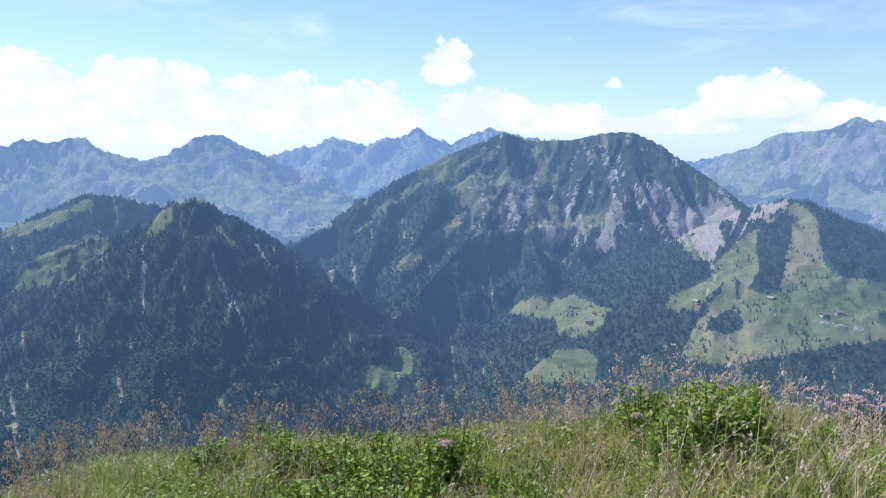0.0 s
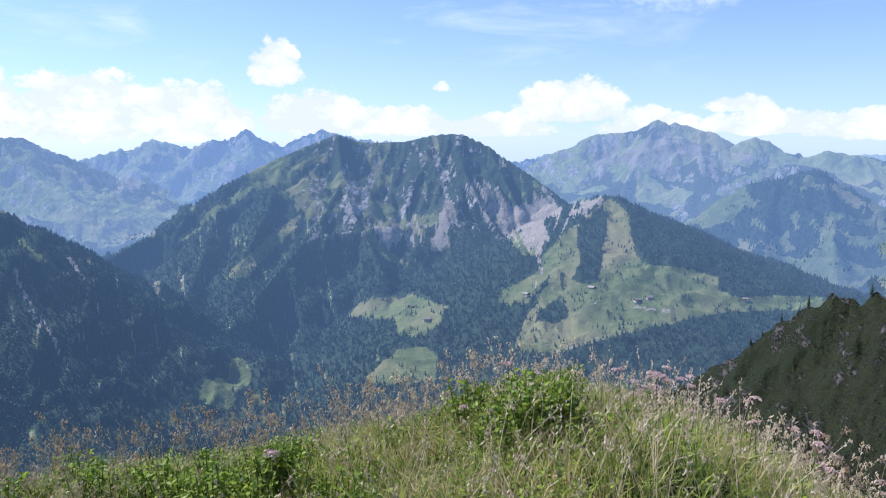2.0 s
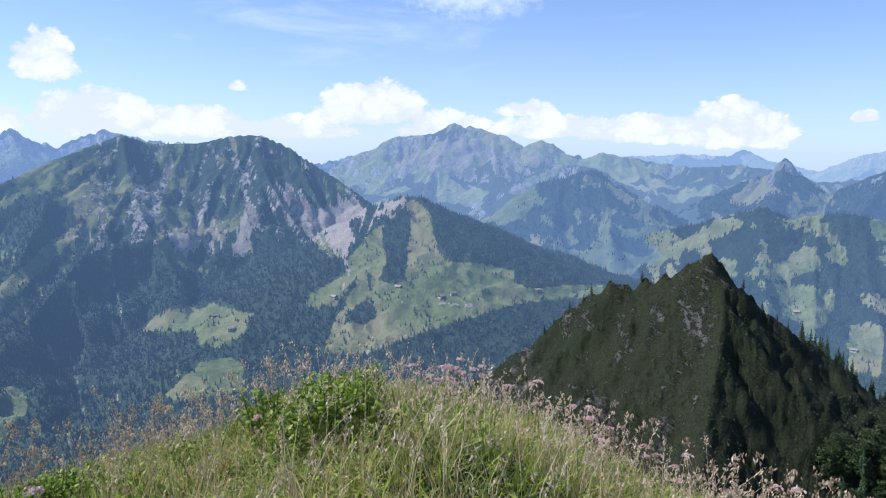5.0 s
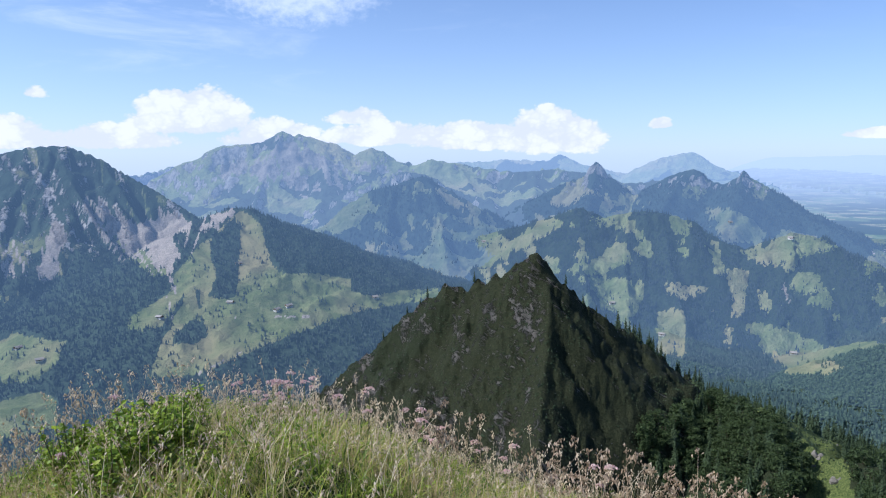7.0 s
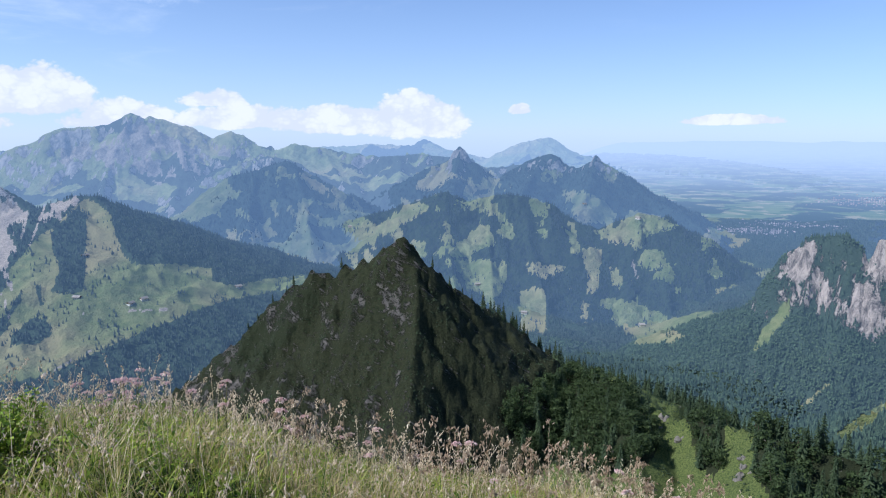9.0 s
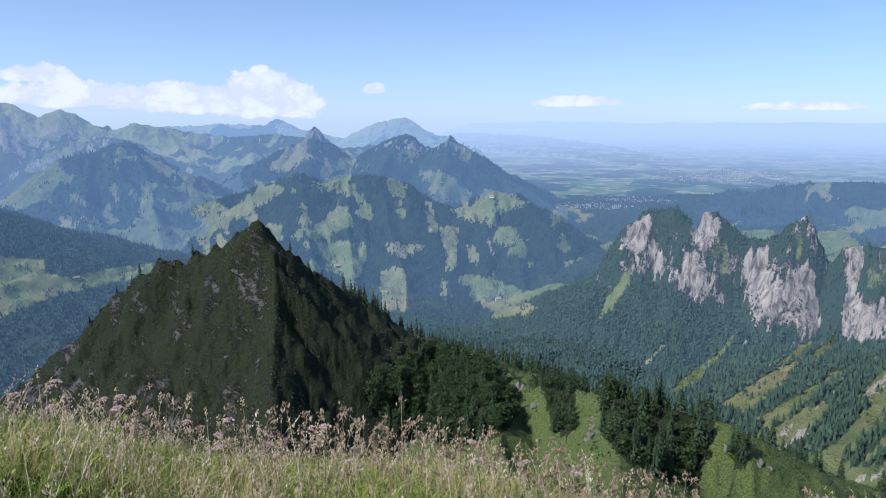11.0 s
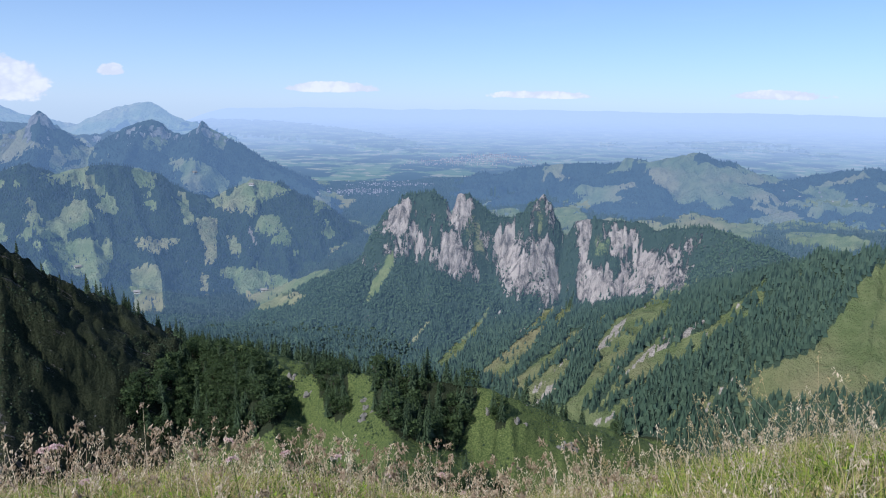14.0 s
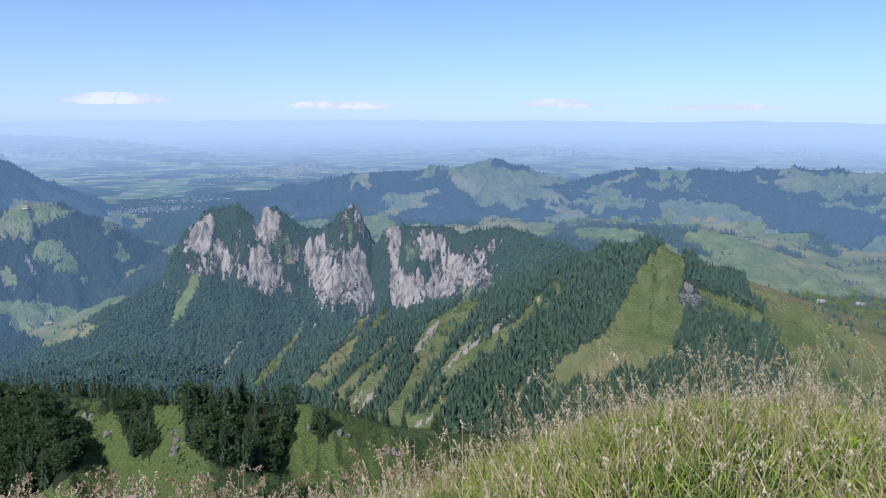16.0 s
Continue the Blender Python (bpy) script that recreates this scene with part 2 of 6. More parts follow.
def leaf_material(name, dark, light, rough=0.7, through=0.0, veil=0.0, sheen=0.0):
    m, n = material(name)
    geo = n.add("ShaderNodeNewGeometry")
    rnd = geo.outputs["Random Per Island"]
    patch = n.noise(geo.outputs["Position"], 0.012, 3)
    c = n.mix(n.math("ADD", n.math("MULTIPLY", rnd, 0.7), n.math("MULTIPLY", n.math("SUBTRACT", patch, 0.35), 0.8), clamp=True), dark, light)
    b = finish(n, c, rough, None, spec=0.15, extra={"Sheen Weight": sheen, "Sheen Roughness": 0.6, "Sheen Tint": (0.75, 0.86, 1.0, 1)})
    if through:
        t = n.add("ShaderNodeBsdfTranslucent", {"Color": c})
        s = n.add("ShaderNodeMixShader", {0: through, 1: b.outputs[0], 2: t.outputs[0]})
        n.add("ShaderNodeOutputMaterial", {"Surface": s.outputs[0]}, is_active_output=True)
    # veil mixes in a blue glow as painted haze; below zero, by distance
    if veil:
        e = n.add("ShaderNodeEmission", {"Color": HAZE_GLOW, "Strength": 1.0})
        s = n.add("ShaderNodeMixShader", {0: haze_share(n, geo.outputs["Position"], HAZE_REACH) if veil < 0 else veil, 1: b.outputs[0], 2: e.outputs[0]})
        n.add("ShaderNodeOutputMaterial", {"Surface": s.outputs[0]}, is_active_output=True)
    return m


# foliage given a veil emits blue to stand in for haze
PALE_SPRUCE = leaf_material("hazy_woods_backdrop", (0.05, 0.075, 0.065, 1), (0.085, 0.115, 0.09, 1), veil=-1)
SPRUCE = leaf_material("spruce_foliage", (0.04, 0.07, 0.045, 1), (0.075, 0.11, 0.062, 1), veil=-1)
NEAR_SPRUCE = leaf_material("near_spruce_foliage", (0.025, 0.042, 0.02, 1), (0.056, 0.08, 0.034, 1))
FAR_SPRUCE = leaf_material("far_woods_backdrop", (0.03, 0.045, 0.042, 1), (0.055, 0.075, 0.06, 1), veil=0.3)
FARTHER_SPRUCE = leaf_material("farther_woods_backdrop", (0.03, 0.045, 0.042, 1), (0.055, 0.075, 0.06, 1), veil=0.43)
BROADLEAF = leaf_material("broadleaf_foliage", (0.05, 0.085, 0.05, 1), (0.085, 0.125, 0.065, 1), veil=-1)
STONE = leaf_material("grey_boulder", (0.08, 0.075, 0.066, 1), (0.24, 0.225, 0.2, 1), 0.9)

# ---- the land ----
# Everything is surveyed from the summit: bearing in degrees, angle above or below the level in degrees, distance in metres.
def hash2(i, j, seed):
    n = (i * 374761393 + j * 668265263 + seed * 974634511) & 0xFFFFFFFF
    n = ((n ^ (n >> 13)) * 1274126177) & 0xFFFFFFFF
    return ((n ^ (n >> 16)) & 0xFFFF) / 65535.0


def value_noise(x, y, seed=0):
    i, j = np.floor(x).astype(np.int64), np.floor(y).astype(np.int64)
    u, v = x - i, y - j
    u, v = u * u * u * (u * (u * 6 - 15) + 10), v * v * v * (v * (v * 6 - 15) + 10)
    a, b = hash2(i, j, seed), hash2(i + 1, j, seed)
    c, d = hash2(i, j + 1, seed), hash2(i + 1, j + 1, seed)
    return (a + (b - a) * u) * (1 - v) + (c + (d - c) * u) * v


def fbm(x, y, octaves=5, seed=0, gain=0.5, ridged=False):
    total, amp, norm = 0.0, 1.0, 0.0
    for k in range(octaves):
        n = value_noise(x * 2 ** k + 17.3 * k, y * 2 ** k - 9.1 * k, seed + k)
        total = total + amp * (1 - abs(2 * n - 1) if ridged else n)
        norm += amp
        amp *= gain
    return total / norm


def smooth(lo, hi, x):
    t = np.clip((x - lo) / (hi - lo), 0, 1)
    return t * t * (3 - 2 * t)


TAN = lambda a: np.tan(np.radians(a))
# valley floors and lower slopes: along each bearing, (distance, angle)
FLOORS = []


def floor_line(bearing, *line):
    r = np.array([p[0] for p in line], float)
    FLOORS.append((bearing, r, r * TAN([p[1] for p in line]) + EYE))


floor_line(-180, (40, -31), (250, -28), (600, -23), (1200, -16), (2000, -11), (3000, -7), (4200, -2.9), (4950, -0.5))
floor_line(-90, (40, -31), (250, -28), (600, -23), (1200, -16), (2000, -11), (3000, -7), (4200, -2.9), (4950, -0.5))
floor_line(-44, (40, -33), (250, -33), (700, -28), (1300, -20), (1700, -15), (2400, -10), (3000, -7), (4000, -5), (4950, -4.4))
floor_line(-26, (40, -33), (250, -33), (700, -29), (1250, -21.6), (1500, -19), (2200, -12), (3000, -7.5), (4000, -5), (4950, -4.4))
floor_line(-18, (40, -33), (250, -33), (700, -30), (1250, -23.2), (1500, -20.5), (2400, -11.5), (3000, -8), (3700, -5), (4950, -4.4))
floor_line(-8, (40, -33), (250, -33), (700, -30), (1300, -22.6), (1700, -18.0), (2200, -12.5), (2800, -8.6), (3500, -5.8), (4950, -4.4))
floor_line(2, (40, -33), (250, -33), (700, -29), (1250, -22.5), (1650, -18.6), (2000, -15.5), (2800, -10), (4950, -4.4))
floor_line(11, (40, -33), (250, -33), (700, -28), (1250, -21.8), (1560, -17.4), (1850, -14.6), (2050, -13.2), (2800, -9), (4950, -4.4))
floor_line(20, (40, -33), (250, -33), (700, -28), (1250, -21.8), (1560, -17.4), (1700, -16), (1950, -13.6), (2200, -11), (2500, -9), (4950, -4))
floor_line(28, (40, -33), (250, -33), (700, -28), (1200, -22.6), (1500, -18.6), (1620, -15.6), (1850, -13.4), (2150, -11.5), (2600, -9.6), (3400, -7), (4950, -4))
floor_line(36, (40, -33), (250, -33), (700, -28), (1300, -23), (1620, -18.6), (1880, -12.5), (2080, -11.8), (2350, -11.9), (2800, -9.6), (4950, -4))
floor_line(44, (40, -33), (250, -31), (700, -28), (1300, -23), (1620, -18), (1880, -11.7), (1960, -11.3), (2300, -12.2), (2700, -9.6), (4950, -4))
floor_line(52, (40, -33), (250, -29), (700, -26), (1300, -19), (1800, -15), (2200, -12.8), (2700, -9.6), (4000, -4), (4950, -3))
floor_line(60, (40, -33), (250, -31), (700, -26), (1300, -19), (1800, -16.2), (2100, -14.2), (2700, -10), (3600, -5), (4300, -3.6), (4950, -2.9))
floor_line(68, (40, -33), (250, -31), (700, -26), (1300, -18.4), (1800, -16.8), (2100, -15.2), (2700, -10.5), (3500, -5.5), (4200, -3.2), (4950, -0.6))
floor_line(77, (40, -33), (250, -31), (600, -27), (1100, -20.6), (1600, -15.6), (2300, -11.6), (2900, -8.6), (3500, -6.0), (4200, -3.2), (4950, -0.5))
floor_line(85, (40, -33), (250, -31), (600, -28), (1000, -23.6), (1180, -21.6), (1700, -15), (2300, -10.8), (2900, -8), (3500, -5.6), (4200, -3.0), (4950, -0.5))
floor_line(96, (40, -34), (250, -32.5), (600, -30), (1000, -27.2), (1130, -25.8), (1600, -17), (2300, -10.6), (2900, -7.6), (3500, -5.4), (4200, -3.0), (4950, -0.5))
floor_line(105, (40, -34), (250, -32), (500, -29), (800, -25), (1000, -22), (1500, -15.5), (2100, -10.6), (2800, -7.6), (3500, -5.0), (4200, -2.9), (4950, -0.5))
floor_line(115, (40, -33), (250, -30), (500, -26), (800, -21), (1100, -16.5), (1600, -12.6), (2200, -9.6), (2800, -7.6), (3500, -5.0), (4200, -2.9), (4950, -0.5))
floor_line(130, (40, -31), (250, -28), (500, -24), (900, -19), (1300, -15.4), (1800, -12.8), (2400, -9.4), (2900, -7.2), (3500, -5.0), (4200, -2.9), (4950, -0.5))
floor_line(150, (40, -31), (250, -28), (600, -23), (1200, -16), (2000, -11), (3000, -7), (4200, -2.9), (4950, -0.5))
floor_line(180, (40, -31), (250, -28), (600, -23), (1200, -16), (2000, -11), (3000, -7), (4200, -2.9), (4950, -0.5))

RIDGES = []


def ridge(owner, points, steep, toe, reach, rough, cliff=None, limit=2000):
    """A crest through points (bearing, angle, distance). Its flanks leave it at the slope steep + toe and ease to toe over
    the distance reach; rough: metres of gullies and spurs; cliff: height of a rock wall under the crest along bearings;
    limit: how far its flanks run before they end."""
    RIDGES.append((owner, [(r * math.sin(radians(b)), r * math.cos(radians(b)), EYE + r * math.tan(radians(e)), b) for b, e, r in points],
                   steep, toe, reach, rough, cliff, limit))


# far ranges
ridge("far_range_a", [(-40, -0.8, 4000), (-33, -0.6, 4000), (-31.9, -0.5, 4000), (-29.8, 0, 4000), (-29, -0.3, 4000), (-27.4, 0, 4000), (-26.2, -0.6, 4000), (-24.9, -1, 4000), (-23, -1.9, 3950),
                      (-21.1, -1.5, 3900), (-19.4, -0.1, 3900), (-17.8, 0.2, 3900), (-16.5, -0.2, 3900), (-14.5, -1.2, 3950), (-12, -2.4, 4000), (-9.5, -4.2, 4050)], 0.65, 0.32, 250, 42)
ridge("far_range_a", [(-17.8, 0.2, 3900), (-16.5, -2.6, 3600), (-14.5, -4.2, 3300)], 0.3, 0.3, 200, 22)
ridge("far_range_a", [(-27, 0, 4000), (-25, -2.4, 3600), (-22.5, -3.4, 3300)], 0.3, 0.38, 200, 27)
ridge("far_range_b", [(-14.5, -1.4, 4450), (-11.9, -0.8, 4450), (-9.5, -0.3, 4450), (-8.8, 0.1, 4450), (-7.6, -0.2, 4450), (-6.1, -0.5, 4450), (-4.9, 0, 4400), (-4.3, 0.2, 4400), (-3.2, 0.3, 4400), (-2, 0.9, 4400), (-0.8, 0.2, 4400),
                      (0.7, -0.2, 4400), (2.4, 0.6, 4400), (3.8, 1, 4400), (5.2, 0.5, 4400), (7.9, 0, 4450), (11, -0.4, 4500), (19, -1.6, 4600), (21, -1.2, 4700), (24, -0.6, 4700)], 0.7, 0.35, 250, 38)
ridge("rocky_massif", [(20.1, -2.1, 4200), (22, -1.0, 4200), (23.7, -0.3, 4200), (24.6, 0.3, 4200), (25.5, 0.5, 4200), (28, 0.7, 4200), (29.2, 1.2, 4200), (30, 1.6, 4200), (30.5, 1.1, 4200), (31.2, 1.4, 4200), (32.3, 1.1, 4200),
                       (34.1, 0.6, 4200), (35.5, -0.3, 4200), (36.2, 0.1, 4150), (37, 0.3, 4150), (37.8, 0.1, 4150), (38.6, -0.5, 4150), (40, -1.4, 4150), (42, -2.4, 4200)], 0.62, 0.36, 300, 44)
ridge("rocky_massif", [(30, 1.6, 4200), (28.3, -1.8, 3850), (27.6, -4.4, 3500), (26, -6, 3300)], 0.45, 0.3, 150, 35)
ridge("rocky_massif", [(33, 0.9, 4200), (33.4, -2.4, 3800), (32.6, -4.6, 3400)], 0.4, 0.3, 150, 30)
ridge("rocky_massif", [(32.8, -4.6, 3450), (35, -3, 3500), (37.5, -1.75, 3600), (40, -1.55, 3700), (41.5, -2, 3650)], 0.4, 0.38, 200, 22)
ridge("green_ridge", [(38.5, -1.6, 4150), (40.3, -1.2, 4100), (41.7, -0.7, 4100), (43.9, -1, 4100), (46.1, -1.4, 4050), (48.7, -1.7, 4000), (51.1, -1.5, 4000), (54, -1.7, 4000), (57, -2.6, 4000), (60, -2.4, 4100)], 0.4, 0.22, 250, 24)
ridge("green_ridge", [(43.9, -1, 4100), (45, -3.2, 3700), (47, -5, 3300)], 0.3, 0.3, 150, 19)
ridge("green_ridge", [(50, -1.6, 4000), (50, -3.4, 3600), (48.6, -5, 3200)], 0.3, 0.3, 150, 19)
ridge("lone_far_peak", [(50, -1.4, 4750), (51.2, -0.9, 4750), (52, -0.3, 4750), (52.7, -0.8, 4750), (54, -1.5, 4750)], 0.4, 0.2, 200, 8)
ridge("lone_far_peak", [(44, -0.9, 4850), (48, -0.7, 4850), (52, -0.9, 4850), (55, -1.4, 4830), (60, -2.6, 4800)], 0.3, 0.2, 200, 8)
ridge("broad_far_peak", [(56, -2.2, 4500), (58.7, -1.1, 4500), (59.8, -0.5, 4500), (61, -0.3, 4500), (62.1, -0.2, 4500), (63.2, -1.1, 4500), (64.5, -1.6, 4550), (66, -2.1, 4550)], 0.5, 0.25, 220, 16)
ridge("lowland_hill", [(64, -1.8, 4650), (66, -1.5, 4650), (69.7, -1.5, 4600), (73.8, -1.8, 4500), (76, -2.1, 4400), (79.6, -2.7, 4250), (82.5, -3.4, 4100)], 0.12, 0.12, 200, 10, limit=260)
ridge("lowland_hill", [(90, -3.5, 4150), (93, -3.2, 4200), (100.5, -2.8, 4250), (107, -2.6, 4250), (111.7, -2.7, 4250), (116, -3.1, 4200), (119, -3.4, 4150)], 0.12, 0.1, 150, 6, limit=260)
ridge("lowland_hill", [(118, -2.4, 4450), (124, -2.1, 4500), (130, -2.2, 4500), (138, -2.3, 4500)], 0.1, 0.1, 150, 6, limit=260)
# big scarred mountain and its spurs
ridge("scarred_mountain", [(-12.5, -8.6, 2350), (-10.4, -7.4, 2450), (-8.4, -6.6, 2500), (-6, -4.8, 2560), (-3.9, -3.4, 2600), (-1.6, -2.2, 2620), (0.7, -1.1, 2640), (2.8, -0.3, 2650), (4.9, 0.6, 2650), (5.8, 0.3, 2680), (7, -0.1, 2700), (10.1, 0, 2700),
                           (11.5, 0.3, 2700), (12.7, 0.5, 2680), (14.8, 0.6, 2650), (15.8, 0.2, 2620), (17, -0.4, 2600), (18.7, -1.6, 2550), (20.4, -2.7, 2500), (22.9, -4.5, 2420)], 0.6, 0.5, 240, 30)
ridge("scarred_mountain", [(4.9, 0.5, 2650), (5.3, -2.9, 2450), (3.5, -6.1, 2280), (0.3, -9.8, 2060), (-3.9, -14.3, 1800)], 0.3, 0.75, 60, 30)
ridge("scarred_mountain", [(5.3, -2.9, 2450), (6, -5.6, 2300), (7.3, -8.3, 2160), (8.6, -11, 2000)], 0.3, 0.75, 60, 24)
ridge("scarred_mountain", [(14.2, 0.3, 2650), (14.9, -1.9, 2480), (16.1, -4.5, 2330), (18.2, -7.9, 2200), (19.6, -10.8, 2080)], 0.3, 0.75, 60, 24)
ridge("scarred_mountain", [(10.8, 0, 2700), (10.6, -3.3, 2480), (10.1, -7, 2300)], 0.3, 0.75, 50, 22)
ridge("scarred_mountain", [(13.2, -3, 2500), (13.6, -6.6, 2300), (14.2, -10.2, 2080)], 0.25, 0.75, 50, 19)
ridge("scarred_mountain", [(-3.9, -3.5, 2600), (-5.4, -8, 2250), (-7.4, -12.4, 1960)], 0.2, 0.68, 60, 24)
ridge("scarred_mountain", [(8.2, -0.2, 2700), (8.4, -3.6, 2500), (8.0, -6.2, 2360)], 0.35, 0.8, 40, 16)
ridge("scarred_mountain", [(12.6, 0.4, 2680), (12.8, -2.8, 2500), (12.4, -5.6, 2380)], 0.35, 0.8, 40, 16)
ridge("scarred_mountain", [(17, -0.5, 2600), (18.6, -3.6, 2430), (19.4, -5.2, 2360)], 0.35, 0.8, 40, 16)
ridge("scarred_mountain", [(0.7, -1.2, 2640), (-0.6, -5.2, 2350), (-3, -9.6, 2080)], 0.25, 0.75, 50, 22)
# green pyramid beside it
ridge("meadow_mountain", [(22.4, -4.7, 2430), (23.6, -5.2, 2350), (24.6, -4.8, 2300), (26.1, -4.2, 2260), (27, -4.4, 2250), (28.2, -5, 2230), (30.9, -7.6, 2160), (33.7, -9.8, 2110), (36.5, -11.5, 2080), (38.8, -11.9, 2040)], 0.22, 0.36, 120, 10)
ridge("meadow_mountain", [(26.1, -4.2, 2260), (25.5, -7.3, 2120), (24.8, -10.9, 1980)], 0.1, 0.6, 60, 9)
# wooded hill before the far range
ridge("wooded_hill", [(-40, -10, 2000), (-32.6, -9.2, 1980), (-28.3, -7.7, 1940), (-25, -7.0, 1900), (-23.3, -6.4, 1880), (-21.7, -5.3, 1870), (-20.6, -4.7, 1860), (-19.4, -4.6, 1860), (-18.5, -5.1, 1860), (-17.2, -6.1, 1850), (-14.3, -8.7, 1830), (-12.6, -10.3, 1810), (-8.6, -14.7, 1720), (-4.9, -18, 1620)], 0.3, 0.58, 120, 22)
ridge("wooded_hill", [(-20.2, -4.7, 1860), (-21, -10, 1640), (-21.6, -16, 1440)], 0.1, 0.75, 60, 16)
ridge("wooded_hill", [(-17, -6.2, 1850), (-15, -12, 1640), (-13, -17, 1480)], 0.1, 0.75, 60, 14)
ridge("back_hill", [(-40, -8, 2500), (-32.4, -6.4, 2500), (-29.5, -5.3, 2480), (-26.6, -4.1, 2460), (-24.7, -4.3, 2450), (-23.2, -4.9, 2440), (-21, -6.6, 2420)], 0.2, 0.4, 120, 14)
# ridges round the valley
ridge("wooded_peak", [(33.4, -6.2, 2900), (35, -4.6, 2960), (37.1, -3, 3000), (38.9, -2.6, 3000), (40.2, -2.2, 3020), (41.1, -2, 3020), (42.2, -2.9, 2980), (44.5, -4.7, 2900), (46.5, -6.1, 2820), (48.5, -6.6, 2800)], 0.4, 0.46, 160, 24)
ridge("wooded_peak", [(38.6, -2.7, 3000), (38, -6, 2700), (37.6, -9.6, 2420)], 0.2, 0.68, 60, 16)
ridge("tooth_ridge", [(47.5, -5.4, 3250), (49.6, -4.1, 3300), (51.6, -2.9, 3350), (53.3, -2.2, 3400), (54.2, -1.9, 3400), (54.8, -0.9, 3400), (55.2, -1.9, 3400), (56, -2.7, 3400), (57, -3.2, 3380), (57.9, -3.7, 3350), (59.2, -2.7, 3330), (60.5, -1.9, 3320), (61.3, -1.6, 3320),
                      (62.1, -1.5, 3320), (63.2, -2.3, 3300), (64.6, -2.8, 3260), (65.2, -2.3, 3250), (65.6, -1.6, 3250), (66.2, -2.2, 3240), (67.2, -2.7, 3220), (69, -4.3, 3150), (70.5, -5.2, 3050), (72, -5.8, 2950), (73.7, -7, 2850), (75.8, -9, 2650), (77.5, -10.6, 2480), (79, -12.4, 2350)], 0.5, 0.45, 120, 20,
      [(53.6, 0), (54.3, 60), (55.2, 60), (55.6, 0), (60.4, 0), (61.2, 35), (62.4, 35), (63, 0), (64.6, 0), (65.3, 50), (66, 50), (66.6, 0)])
ridge("tooth_ridge", [(65.6, -1.7, 3250), (65, -4.4, 2950), (64.2, -6.6, 2700)], 0.2, 0.6, 80, 16)
ridge("alp_hills", [(44, -7.4, 2680), (47.3, -6.4, 2700), (49.4, -5.9, 2700), (51.4, -5.3, 2680), (52.8, -4.8, 2660), (53.7, -4.5, 2650), (55.1, -5.5, 2640), (57.4, -4.8, 2630), (58.8, -4.8, 2630), (60.4, -5, 2620), (63.3, -6.6, 2580), (66, -7.4, 2560), (69, -6.1, 2600), (70.4, -6.3, 2600), (72, -6.9, 2560), (74, -8.6, 2480)], 0.35, 0.46, 110, 22)
ridge("alp_hills", [(53.7, -4.6, 2650), (53.9, -8.6, 2350), (54.4, -12.4, 2050)], 0.2, 0.63, 60, 16)
ridge("alp_hills", [(60, -5, 2620), (60.6, -9, 2350), (62, -13.6, 2050)], 0.2, 0.63, 60, 16)
ridge("alp_hills", [(70, -6.3, 2600), (71, -10, 2350), (71.8, -14.2, 2080)], 0.2, 0.68, 60, 16)
ridge("tooth_ridge", [(54.8, -1.2, 3400), (54.4, -3.4, 3150), (54.2, -4.6, 2950)], 0.3, 0.75, 40, 14)
ridge("tooth_ridge", [(61.6, -1.6, 3320), (60.4, -3.6, 3080), (59.6, -5, 2880)], 0.25, 0.68, 50, 16)
ridge("alp_hills", [(57.4, -4.9, 2630), (57.2, -9, 2330), (57.6, -12.6, 2080)], 0.2, 0.69, 50, 14)
ridge("alp_hills", [(66.4, -7.4, 2560), (66.8, -11, 2320), (67.4, -14.6, 2100)], 0.2, 0.69, 50, 14)
ridge("wooded_peak", [(41.6, -2.4, 3000), (42.4, -5.6, 2720), (42.8, -9, 2450)], 0.25, 0.69, 60, 16)
# dark rocky peak close by and the tree-lined ridge that runs down from it
ridge("dark_peak", [(36.5, -18.9, 540), (38.2, -16.6, 532), (40.6, -12.2, 516), (42.0, -11.4, 510), (42.9, -10.7, 507), (43.7, -10.6, 504), (44.4, -11.1, 501), (45.4, -10.5, 497), (46.2, -10.3, 494), (47.1, -10.0, 491), (48.2, -9.6, 486), (48.6, -9.0, 485), (49.4, -8.3, 482), (50.2, -8.0, 481), (50.8, -8.4, 483), (51.0, -9.2, 484), (51.4, -9.5, 486), (52.2, -10.7, 489), (53.4, -11.9, 494), (55.2, -13.1, 501), (57.4, -14.5, 510), (59.6, -15.8, 518), (62.2, -17.6, 512)], 0.9, 0.68, 26, 7)
ridge("dark_peak", [(51.0, -9.7, 476), (51.3, -12.2, 446), (51.1, -16.5, 405), (50.7, -20.9, 365), (50.5, -25, 325)], 0.25, 0.78, 20, 4)
ridge("tree_ridge", [(60.5, -16.9, 508), (63.6, -19.2, 480), (67.8, -18.9, 440), (70, -20.2, 420), (71.9, -21.5, 405), (74.9, -21.6, 390), (78.8, -21.7, 370), (84, -22.3, 360), (89.1, -23, 360), (92.9, -24.2, 370), (95.8, -25.9, 385), (98, -27.2, 400), (101, -29, 430)], 0.3, 0.5, 25, 4)
ridge("tree_ridge", [(67.8, -18.9, 440), (69.5, -24, 360), (71, -29, 300)], 0.2, 0.5, 20, 3)
ridge("tree_ridge", [(79, -21.7, 370), (80, -26, 310), (80.5, -30, 260)], 0.2, 0.5, 20, 3)
